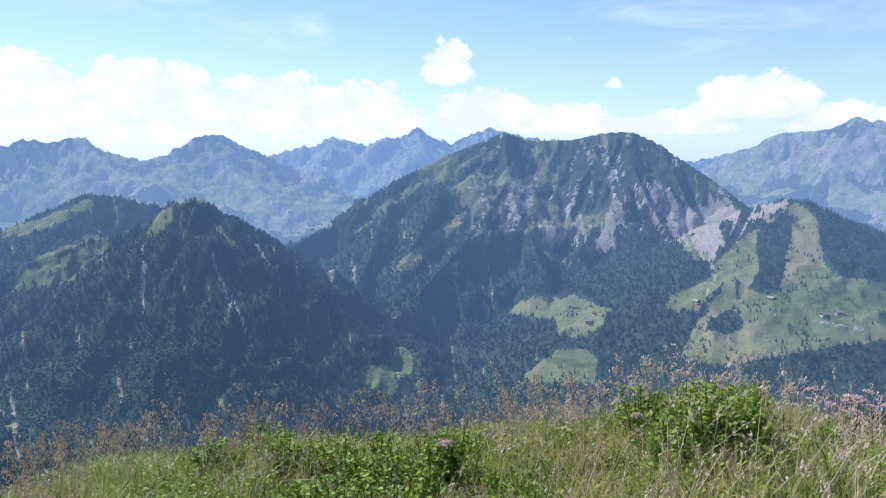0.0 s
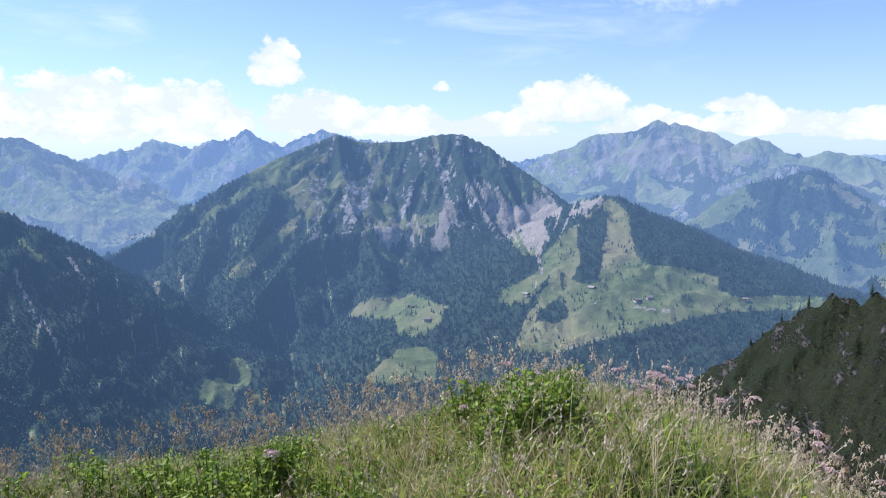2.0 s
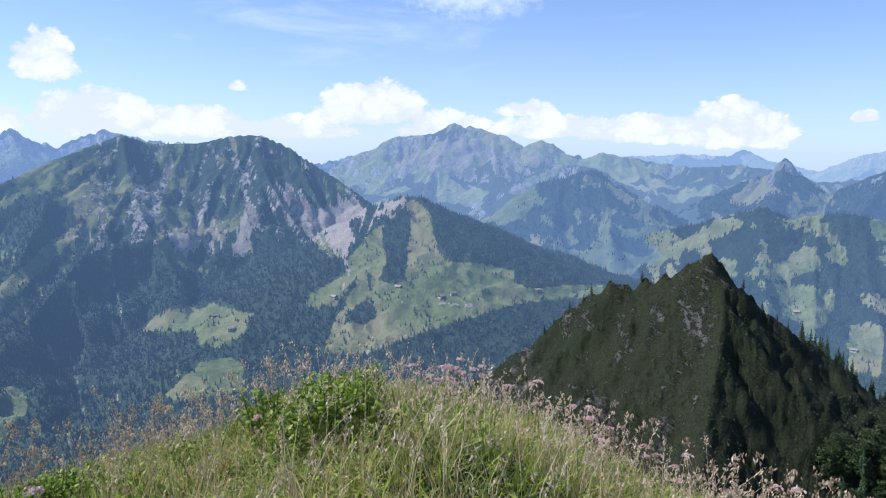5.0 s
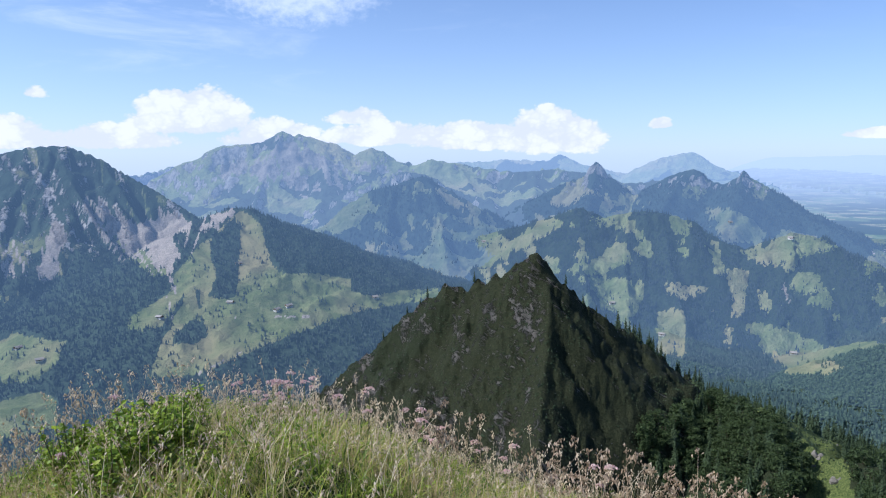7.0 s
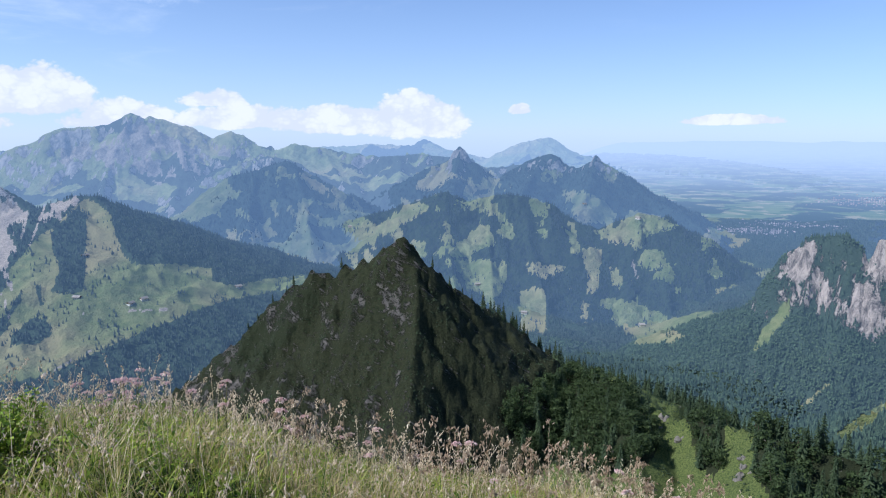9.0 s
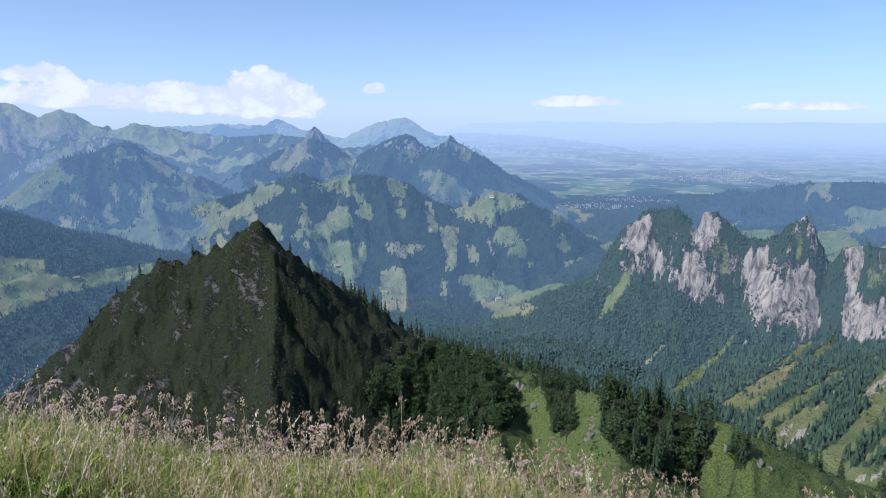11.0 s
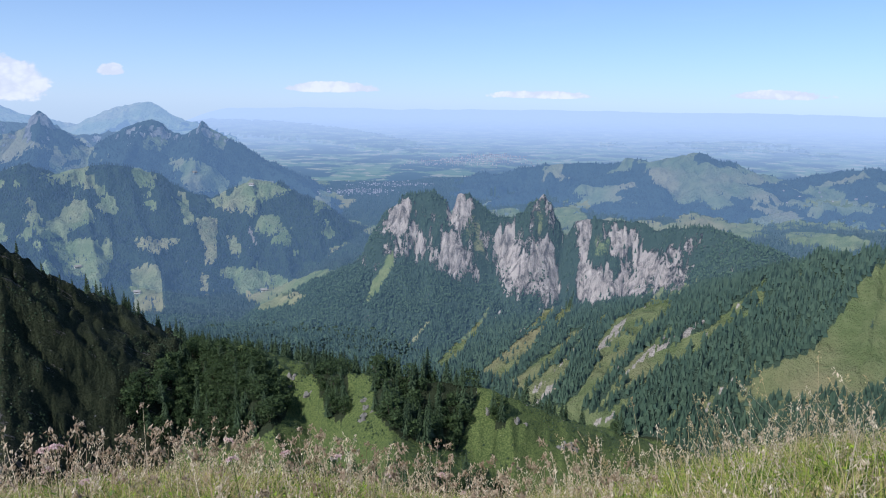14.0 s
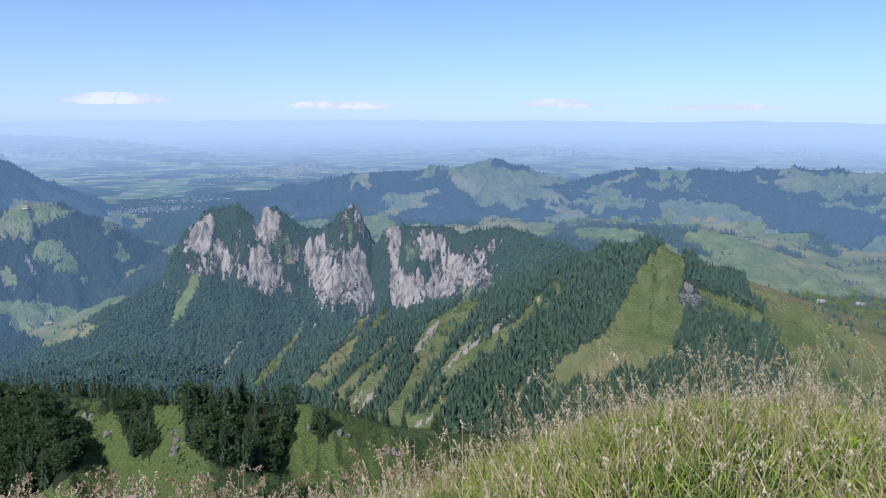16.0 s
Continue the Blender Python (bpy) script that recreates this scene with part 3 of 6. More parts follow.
# limestone wall and its neighbour
ridge("cliff_ridge", [(66, -17.4, 1650), (67.9, -17.3, 1640), (71.4, -16.7, 1610), (74, -15.2, 1580), (76.4, -13.5, 1550), (78.8, -10.9, 1520), (79.7, -8.7, 1505), (81.1, -7.6, 1500), (83.4, -7.1, 1490), (84.4, -7.7, 1480), (84.9, -8.9, 1480), (85.7, -7.2, 1470), (86.4, -7.3, 1468), (87.1, -7.9, 1465), (88.3, -8.9, 1460), (89.9, -9.2, 1455),
                      (90.8, -8.6, 1450), (91.7, -7.7, 1446), (92.4, -7.0, 1445), (92.9, -7.7, 1440), (93.6, -9.2, 1440), (94.3, -10.4, 1440), (95.2, -9.0, 1430), (97.7, -8.9, 1420), (99.9, -8.9, 1405), (101.2, -9.6, 1395), (103.4, -9.2, 1375), (105.5, -9.2, 1350), (107.3, -9.7, 1325), (108.9, -10.3, 1290), (111.4, -11, 1220), (113, -11.3, 1180)], 0.1, 0.56, 60, 10,
      [(76, 0), (79, 75), (81, 105), (85.7, 155), (89.5, 150), (93.8, 190), (96.1, 170), (98.8, 130), (102.4, 95), (105.9, 70), (108.5, 20), (111, 0)])
ridge("hump_hill", [(106.5, -16.4, 860), (108.1, -14.8, 890), (111.7, -11.8, 930), (113.8, -10.4, 950), (115.6, -9.9, 960), (117.1, -9.8, 960), (118.6, -10.5, 950), (120.8, -11.9, 930), (122.9, -13.2, 910), (125, -14.9, 880), (126.7, -17.9, 830), (128, -21, 790)], 0.22, 0.42, 60, 6)
ridge("hump_hill", [(118.3, -10.4, 950), (117.6, -14.6, 850), (116.8, -18.4, 770)], 0.25, 0.35, 30, 3)
# hills before the plain
ridge("pasture_hill", [(107, -10.2, 2050), (109.3, -9.6, 2080), (111.6, -9.3, 2100), (114.2, -8.75, 2100), (116.4, -8.65, 2100), (118.1, -8.7, 2080), (120.5, -8.6, 2060), (122.6, -8.9, 2020), (124.3, -10.1, 1960), (128.5, -11.6, 1860), (133, -13, 1780)], 0.15, 0.26, 120, 8)
ridge("forest_hills", [(80, -7.6, 3200), (84, -7, 3250), (87, -6.2, 3250), (90.5, -5.1, 3250), (92.3, -4.8, 3250), (96, -4.5, 3250), (97.4, -4.6, 3250), (98.7, -4, 3250), (100.5, -4.3, 3240), (102, -3.9, 3230), (103.3, -3.5, 3220), (104.6, -3.5, 3210), (106, -4.6, 3200), (109.2, -5.7, 3150)], 0.18, 0.28, 160, 30)
ridge("forest_hills", [(107, -5.9, 3300), (109.4, -5.6, 3300), (111.4, -5, 3320), (114, -4.2, 3350), (118, -4.15, 3350), (122.2, -4.1, 3350), (125.6, -3.8, 3350), (131.9, -4, 3350), (140, -4.2, 3350)], 0.15, 0.22, 200, 19)
ridge("forest_hills", [(103.5, -3.6, 3215), (101, -6, 2900), (99, -8, 2600)], 0.1, 0.45, 80, 16)
ridge("forest_hills", [(112, -6.9, 2700), (118, -6.6, 2750), (124, -6.4, 2750), (132, -6.6, 2700), (140, -7, 2700)], 0.12, 0.33, 120, 16)

# crest of the grassy summit, as seen over it: (bearing, angle) of the tips of the grass
CREST = [(-180, -20), (-110, -23), (-60, -24), (-34, -22.0), (-26, -21.2), (-15.7, -21.2), (-1.6, -21.3), (5.6, -20.5), (12.6, -19.4), (17, -17.9), (22, -17.1), (28.5, -17.3), (33.4, -18.6),
         (37.8, -20.3), (42.3, -22.0), (47, -23.2), (54, -24.4), (64, -25.6), (72, -26.6), (80, -28), (88.4, -29.2), (95.7, -27.6), (103.1, -25.5), (107.9, -23.1), (114.8, -20.3), (121, -18.8), (133, -17.6), (160, -17.5), (180, -20)]
CREST_R, GRASS = 5.0, 0.33
LAST_SLOPE = 0.72


def summit(bearing, r):
    """Height of the turf on the round summit, out to where it drops away."""
    b = (bearing + 180) % 360 - 180
    e = -TAN(np.interp(b, [c[0] for c in CREST], [c[1] for c in CREST]))
    rise = EYE - GRASS
    k = rise / CREST_R ** 2
    r1 = CREST_R + (LAST_SLOPE - e) / (2 * k)
    q = np.minimum(r, r1)
    z = EYE - e * q - k * (q - CREST_R) ** 2 - LAST_SLOPE * np.maximum(r - r1, 0)
    return z - GRASS


JAGGED = {"far_range_a", "far_range_b", "rocky_massif", "tooth_ridge", "dark_peak", "cliff_ridge"}


def land(bearing, r):
    """Height of the land, which mountain it belongs to, and how far each point lies below its crest."""
    b = (bearing + 180) % 360 - 180
    x, y = r * np.sin(np.radians(b)), r * np.cos(np.radians(b))
    rows = np.array([np.interp(r.ravel(), f[1], f[2]).reshape(r.shape) for f in FLOORS])
    at = np.interp(b, [f[0] for f in FLOORS], np.arange(len(FLOORS)))
    i = np.minimum(at.astype(int), len(FLOORS) - 2)
    w = at - i
    w = w * w * (3 - 2 * w)
    base = np.take_along_axis(rows, i[None], 0)[0] * (1 - w) + np.take_along_axis(rows, i[None] + 1, 0)[0] * w
    bumps = fbm(x / 260, y / 260, 5, 3) - 0.5
    creases = fbm(x / 190 + bumps, y / 190, 5, 7, ridged=True) - 0.6
    base = base + bumps * np.clip(r / 30, 0, 34) + creases * 46 * smooth(500, 1200, r) * smooth(3400, 2600, r)
    height, owner = base, np.zeros(r.shape, np.int32)
    below = np.full(r.shape, 400.0)
    ribs = np.zeros(r.shape)
    warp_x, warp_y = (fbm(x / 180, y / 180, 3, 11) - 0.5) * 2, (fbm(x / 180, y / 180, 3, 23) - 0.5) * 2
    for k, (name, pts, steep, toe, reach, rough, cliff, limit) in enumerate(RIDGES):
        bs = [p[3] for p in pts]
        near = (b > min(bs) - 30) & (b < max(bs) + 30)
        if not near.any():
            continue
        X, Y = x[near], y[near]
        bend = rough * 1.2
        best = np.full(X.shape, -1e9)
        dist, along = np.zeros(X.shape), np.zeros(X.shape)
        run = 0.0
        for (x0, y0, z0, b0), (x1, y1, z1, b1) in zip(pts, pts[1:]):
            dx, dy = x1 - x0, y1 - y0
            size = math.hypot(dx, dy)
            px, py = X - x0, Y - y0
            t = np.clip((px * dx + py * dy) / size ** 2, 0, 1)
            d = np.hypot(px - t * dx, py - t * dy)
            h = z0 + t * (z1 - z0) - steep * reach * (1 - np.exp(-d / reach)) - toe * d - 0.6 * np.maximum(d - limit, 0)
            if cliff:
                drop = np.interp(b0 + t * (b1 - b0), [c[0] for c in cliff], [c[1] for c in cliff])
                flute = fbm((run + t * size) / 60, d / 300 + 3, 5, 41, gain=0.6, ridged=True)
                wall = 10 + 95 * (1 - flute) ** 1.3 * 2
                h = h - drop * np.clip((d - 7) / wall, 0, 1) ** 0.8 + toe * np.clip(d, 0, 50) * (drop > 20) * 0.5
            up = h > best
            best = np.where(up, h, best)
            dist = np.where(up, d, dist)
            along = np.where(up, run + t * size, along)
            run += size
        shade = np.clip(dist / (rough * 1.6), 0, 1)
        gully = fbm(along / (rough * 3.2) + warp_x[near] * 0.5, dist / (rough * 22) + k, 4, 60 + k, gain=0.58, ridged=True) - 0.62
        lumps = fbm(X / (rough * 7), Y / (rough * 7), 5, 80 + k, gain=0.55, ridged=True) - 0.6
        crag = fbm(X / (rough * 0.7), Y / (rough * 0.7), 3, 90 + k) - 0.5
        best = best + rough * shade * ((1.0 if name in ("dark_peak", "tree_ridge") else 3.3) * gully + 2.7 * lumps) + rough * (1.0 if name.startswith("far_range") else 0.95 if name == "dark_peak" else 0.9 if name == "cliff_ridge" else 0.5 if name in JAGGED else 0.16) * crag
        if name == "dark_peak":
            best = best + 9 * smooth(4, 30, dist) * (fbm(X / 16 + 0.4 * along / 16, Y / 16, 4, 140 + k, ridged=True) - 0.6)
        win = best > height[near]
        if win.any():
            height[near] = np.where(win, best, height[near])
            owner[near] = np.where(win, k + 1, owner[near])
            below[near] = np.where(win, dist, below[near])
            ribs[near] = np.where(win, (gully + 0.7 * lumps) * (0.3 + 0.7 * shade), ribs[near])
    top = summit(bearing, r)
    mix = smooth(25, 60, r)
    height = np.where(r < 60, top * (1 - mix) + np.minimum(height, top + 25) * mix, height)
    return height, owner, below, ribs

# what grows where, by bearing and angle in degrees: ellipses (half width, half height, lean; positive: right end lower) and outlined areas
PATCHES = []


def patch(kind, b, e, wide, high, lean=0.0, ragged=0.6):
    PATCHES.append((kind, (b, e, wide, high, radians(lean)), None, ragged))


def area(kind, outline, ragged=0.4):
    PATCHES.append((kind, None, outline, ragged))


def chute(b0, e0, b1, e1, wide=0.11):
    """A narrow run of stones from one point down to another."""
    patch("scree", (b0 + b1) / 2, (e0 + e1) / 2, math.hypot(b1 - b0, e1 - e0) / 2, wide, math.degrees(math.atan2(e0 - e1, b1 - b0)), 0.7)


# scarred mountain: green chutes, forested spurs, hay meadows at its foot
area("meadow", [(0.6, -6.6), (1.5, -6.8), (-0.4, -8.5), (-2.5, -10.5), (-3.9, -10.7), (-1.8, -8.8)], 0.5)
area("meadow", [(6.8, -6.4), (7.8, -7.7), (9.9, -9.7), (10.6, -10.2), (8.5, -9.4), (7.2, -8.1)], 0.5)
area("meadow", [(14.7, -7.8), (16.1, -8.1), (15.7, -10.1), (14.9, -10.0)], 0.5)
area("meadow", [(5.4, -8.1), (6.5, -8.4), (6.2, -10.1), (4.5, -11.2), (3.6, -10.9), (4.4, -9.1)], 0.5)
area("meadow", [(16.0, -4.5), (17.6, -5.7), (19.6, -7.6), (21.2, -9.1), (19.6, -9.2), (17.7, -7.0)], 0.5)
area("meadow", [(5.4, -14.1), (6.6, -12.8), (10.0, -12.2), (11.4, -12.8), (13.7, -13.4), (13.1, -14.6), (12.1, -15.3), (11.5, -15.7), (9.8, -15.6), (9.4, -14.4)], 0.5)
area("meadow", [(7.1, -18.9), (9.5, -16.9), (11.5, -16.6), (12.9, -17.2), (12.6, -19.2), (7.8, -19.5)], 0.5)
area("wood", [(15.1, -6.8), (16.3, -5.3), (17.7, -7.0), (19.6, -9.2), (20.0, -10.8), (17.3, -12.3), (12.4, -12.6), (12.0, -10.6), (13.9, -8.2)], 0.8)
area("wood", [(6.1, -8.4), (7.5, -9.1), (10.6, -11.3), (10.0, -12.7), (7.6, -12.5), (5.5, -13.2), (1.4, -15.0), (-0.4, -13.3), (3.0, -9.1), (5.1, -7.1)], 0.8)
# pyramid-shaped mountain: pastures, then the woods in them
area("meadow", [(17.9, -12.3), (19.5, -11.3), (21.0, -10.6), (21.5, -9.1), (22.3, -8.4), (23.4, -7.1), (24.5, -6.4), (26.1, -4.8), (26.9, -4.6), (28.1, -5.6), (28.6, -8.0), (28.9, -9.4), (32.1, -9.7), (34.9, -10.3), (35.1, -12.8), (31.2, -14.0), (26.1, -15.6), (23.2, -16.9), (19.4, -16.7), (19.9, -14.4), (21.1, -13.0), (18.0, -13.2)], 0.3)
area("wood", [(26.1, -4.9), (26.6, -5.7), (26.4, -8.1), (25.9, -11.3), (24.9, -11.2), (23.7, -11.2), (24.5, -9.5), (24.0, -7.0)], 0.35)
area("wood", [(26.9, -4.4), (28.3, -5.3), (30.8, -6.9), (32.5, -8.1), (34.8, -9.4), (32.6, -9.7), (28.7, -9.6), (28.6, -8.0), (28.1, -5.9)], 0.35)
area("wood", [(21.1, -13.6), (22.6, -12.5), (23.5, -13.1), (23.7, -14.0), (22.7, -14.7), (21.0, -14.4)], 0.35)
area("wood", [(27.4, -12.0), (28.3, -11.5), (29.4, -11.5), (29.6, -12.1), (28.4, -12.5), (27.5, -12.3)], 0.35)
area("wood", [(28.0, -11.1), (28.5, -10.6), (30.6, -10.5), (31.8, -12.1), (31.6, -12.4), (30.5, -11.1), (28.5, -11.3)], 0.35)
area("wood", [(21.9, -10.7), (22.1, -11.3), (20.5, -13.7), (19.7, -15.4), (18.8, -16.6), (18.2, -16.5), (19.6, -13.8), (21.0, -12.0)], 0.35)
area("wood", [(12.2, -16.6), (13.1, -15.2), (14.7, -13.5), (15.4, -13.8), (15.2, -15.7), (16.1, -15.3), (16.7, -13.7), (18.3, -12.9), (18.1, -15.2), (18.8, -17.0), (15.6, -18.3), (13.6, -18.5)], 0.35)
area("wood", [(22.8, -10.4), (23.2, -10.4), (23.4, -12.0), (23.0, -12.0)], 0.35)
area("wood", [(26.1, -16.2), (28.8, -14.9), (31.4, -13.9), (32.9, -13.0), (35.0, -12.2), (35.5, -16.6), (27.4, -18.0)], 0.35)
area("meadow", [(28.5, -10.6), (31.9, -9.7), (33.7, -10.9), (36.6, -11.7), (42.1, -11.0), (42.1, -11.4), (33.8, -13.3), (29.3, -14.7), (24.7, -16.2), (23.8, -14.4)], 0.2)
area("wood", [(24.7, -16.4), (29.3, -14.9), (33.8, -13.5), (42.5, -11.5), (43.4, -13.2), (38.4, -18.4), (26.6, -17.9)], 0.3)
area("meadow", [(28.5, -8.5), (29.6, -9.9), (32.1, -10.2), (34.1, -11.2), (36.7, -11.9), (42.2, -11.4), (42.6, -11.8), (35.4, -12.9), (29.0, -13.5), (27.3, -11.2)], 0.2)
# scree fans
area("scree", [(14.9, -2.5), (16.2, -3.5), (17.5, -4.4), (19.4, -4.9), (21.2, -4.3), (22.4, -4.8), (23.3, -5.7), (22.2, -6.2), (22.0, -7.8), (21.3, -9.0), (20.2, -8.2), (18.9, -7.0), (17.3, -5.7), (15.9, -4.2)], 0.8)
area("scree", [(7.1, -6.4), (9.8, -7.0), (10.7, -7.6), (11.6, -8.9), (11.9, -9.8), (10.9, -8.8), (9.9, -8.0), (8.9, -8.9), (7.8, -7.7)], 0.8)
area("scree", [(13.7, -4.9), (14.5, -5.3), (14.1, -6.8), (13.2, -8.9), (12.4, -8.7), (12.5, -6.6)], 0.8)
area("scree", [(4.4, -5.7), (4.9, -6.0), (3.0, -7.8), (0.6, -9.9), (0.1, -10.2), (2.3, -7.8)], 0.8)
area("scree", [(23.3, -5.5), (25.3, -4.6), (26.4, -4.3), (26.1, -4.9), (24.2, -6.1), (23.1, -6.5)], 0.8)
# far range: pasture basin and pale screes; strips of pasture on the hills before it
area("meadow", [(-21.6, -3.0), (-17.7, -2.8), (-15.1, -3.4), (-12.5, -4.7), (-9.5, -6.2), (-8.9, -7.2), (-12.5, -7.4), (-14.3, -7.1), (-15.5, -5.8), (-17.8, -4.6), (-21.1, -4.2)], 0.5)
area("meadow", [(-32.3, -6.2), (-30.0, -5.8), (-26.7, -4.6), (-26.5, -4.9), (-28.8, -6.1), (-31.0, -6.8), (-32.4, -7.0)], 0.5)
area("meadow", [(-32.4, -9.7), (-30.2, -9.1), (-27.7, -8.2), (-25.3, -7.5), (-26.2, -8.6), (-27.8, -9.9), (-28.6, -10.4), (-30.3, -10.5), (-32.2, -10.5)], 0.5)
area("meadow", [(-30.7, -8.5), (-27.6, -7.4), (-26.3, -7.2), (-27.7, -7.7), (-30.0, -8.9)], 0.5)
area("meadow", [(-22.9, -7.2), (-22.2, -6.1), (-21.2, -5.2), (-21.1, -6.1), (-21.8, -6.8), (-22.5, -7.2)], 0.5)
area("scree", [(-29.0, -2.9), (-26.6, -2.6), (-26.4, -3.5), (-28.6, -3.7)], 0.6)
area("scree", [(-11.8, -2.8), (-10.0, -2.7), (-9.7, -3.8), (-11.8, -4.0)], 0.6)
area("scree", [(-4.4, -1.9), (-3.2, -1.6), (-1.9, -2.2), (-3.8, -3.0)], 0.6)
# alps across the valley
area("meadow", [(54.5, -10.3), (57.0, -10.0), (58.8, -11.2), (58.0, -13.0), (55.6, -12.6)], 0.9)
area("meadow", [(59.8, -12.5), (61.9, -12.3), (61.8, -15.7), (59.9, -15.9)], 0.9)
area("meadow", [(60.0, -10.0), (63.5, -10.6), (62.6, -11.6), (60.3, -11.2)], 0.9)
area("meadow", [(64.8, -9.2), (66.0, -9.2), (66.3, -11.9), (65.6, -12.6)], 0.9)
area("meadow", [(66.9, -10.5), (67.8, -10.7), (68.1, -12.3), (67.2, -11.9)], 0.9)
area("meadow", [(66.3, -13.2), (68.5, -12.9), (70.8, -13.7), (72.6, -15.5), (70.0, -16.4), (68.2, -15.4)], 0.9)
area("meadow", [(67.5, -7.4), (68.7, -6.0), (70.5, -6.2), (72.4, -7.0), (70.1, -7.7), (69.3, -8.9), (67.5, -8.5), (65.2, -7.6)], 0.9)
area("meadow", [(63.1, -4.5), (65.1, -4.5), (67.4, -5.6), (67.0, -7.2), (64.8, -7.0), (64.1, -6.1)], 0.9)
area("meadow", [(48.3, -7.2), (50.6, -5.7), (52.4, -5.2), (52.9, -5.9), (50.6, -6.8), (48.2, -8.1), (45.5, -9.4), (46.0, -8.3)], 0.9)
area("meadow", [(42.0, -6.4), (44.7, -6.7), (47.4, -6.5), (48.3, -7.5), (46.0, -7.6), (43.3, -7.3)], 0.9)
area("meadow", [(54.2, -5.2), (55.6, -5.0), (57.9, -4.3), (57.2, -6.1), (55.2, -6.1)], 0.9)
area("meadow", [(56.5, -7.3), (57.4, -7.3), (57.6, -8.9), (55.2, -9.8), (54.2, -9.4)], 0.9)
area("meadow", [(60.2, -5.0), (61.6, -5.2), (62.1, -6.8), (60.7, -6.4)], 0.9)
area("meadow", [(51.0, -4.3), (52.9, -2.5), (54.3, -1.8), (53.8, -3.4), (52.0, -4.8)], 0.9)
area("meadow", [(69.7, -9.1), (70.4, -9.1), (70.6, -10.4), (69.1, -10.2)], 0.9)
# slopes under the limestone wall and the hump: grass, then woods
area("meadow", [(83.6, -21.4), (85.0, -19.8), (87.4, -17.8), (88.4, -16.0), (87.9, -17.6), (86.4, -19.5), (84.7, -21.5)], 0.3)
area("meadow", [(87.2, -22.1), (89.2, -20.5), (91.1, -18.8), (93.0, -17.6), (91.8, -19.8), (89.8, -22.1)], 0.3)
area("meadow", [(90.0, -22.5), (92.9, -20.3), (95.4, -18.1), (96.8, -17.2), (93.9, -20.3), (91.5, -22.8)], 0.3)
area("meadow", [(93.8, -24.7), (96.3, -22.6), (97.7, -19.9), (97.8, -18.1), (98.7, -16.8), (102.0, -14.9), (103.0, -15.6), (100.6, -18.1), (99.2, -19.9), (97.7, -22.1), (95.3, -25.1)], 0.3)
area("meadow", [(99.7, -22.1), (100.6, -19.9), (103.5, -18.1), (108.2, -15.4), (110.4, -13.5), (112.6, -11.4), (113.4, -11.2), (110.0, -14.7), (105.4, -17.8), (102.6, -19.9), (100.4, -22.1)], 0.3)
area("meadow", [(93.8, -24.0), (98.7, -24.3), (99.2, -25.4), (97.7, -25.8), (95.8, -25.2)], 0.3)
area("meadow", [(79.6, -12.8), (80.3, -12.0), (80.2, -13.1), (78.8, -15.3), (77.9, -16.1), (78.5, -14.4)], 0.3)
area("meadow", [(116.4, -10.0), (117.7, -9.9), (119.2, -10.6), (119.0, -13.7), (119.3, -15.4), (118.7, -18.9), (115.7, -20.0), (110.3, -21.8), (107.9, -21.9), (110.6, -18.7), (113.3, -17.2), (115.3, -13.1)], 0.3)
area("wood", [(113.4, -10.5), (116.4, -9.9), (117.1, -10.5), (114.9, -13.1), (112.8, -15.9), (112.8, -17.2), (110.1, -17.8), (108.8, -20.1), (104.5, -22.5), (99.2, -25.6), (102.1, -20.8), (105.4, -18.5), (110.4, -13.8)], 0.45)
area("wood", [(118.6, -10.2), (120.1, -11.4), (122.9, -13.3), (124.8, -14.2), (126.9, -18.2), (120.1, -20.0), (118.6, -17.6), (119.6, -15.3), (119.7, -12.7)], 0.45)
# limestone faces and the grass on their ledges
area("rock", [(79.8, -8.5), (81.3, -7.7), (81.8, -9.9), (82.4, -10.4), (84.2, -10.0), (85.0, -10.5), (86.1, -11.9), (86.7, -11.9), (87.2, -14.2), (85.7, -14.3), (84.5, -13.1), (82.3, -12.4), (81.1, -11.3), (79.3, -10.2)], 0.8)
area("rock", [(84.7, -7.7), (85.8, -6.9), (86.5, -8.8), (85.6, -10.5), (84.8, -10.1)], 0.8)
area("rock", [(88.9, -10.7), (90.4, -9.7), (91.3, -10.3), (93.1, -10.8), (93.6, -12.6), (94.3, -15.9), (92.6, -15.8), (91.2, -15.3), (89.6, -15.2), (88.5, -12.9)], 0.8)
area("crag", [(91.0, -8.4), (92.4, -6.8), (93.7, -8.6), (93.1, -10.3), (91.3, -9.8)], 1.0)
area("rock", [(94.9, -9.0), (96.0, -8.4), (96.5, -9.9), (96.0, -12.2), (98.0, -12.7), (98.9, -14.5), (96.8, -16.1), (95.4, -15.6), (95.3, -12.2)], 0.8)
area("crag", [(96.5, -9.7), (98.7, -9.0), (100.2, -9.9), (99.9, -11.5), (97.8, -11.5)], 1.0)
area("crag", [(99.4, -12.2), (102.9, -10.8), (104.6, -12.1), (103.9, -14.0), (100.6, -14.9), (98.7, -15.4), (98.2, -13.6)], 0.8)
area("rock", [(118.8, -13.3), (119.5, -12.7), (120.4, -13.5), (120.4, -14.7), (119.5, -15.0)], 0.8)
area("ledge", [(85.7, -9.6), (87.1, -8.6), (87.9, -12.0), (86.4, -11.6)], 0.5)
area("ledge", [(91.6, -8.9), (92.4, -7.8), (92.8, -9.4), (92.3, -11.0)], 0.5)
area("ledge", [(96.6, -10.1), (98.0, -10.4), (97.8, -12.0), (96.6, -12.2)], 0.5)
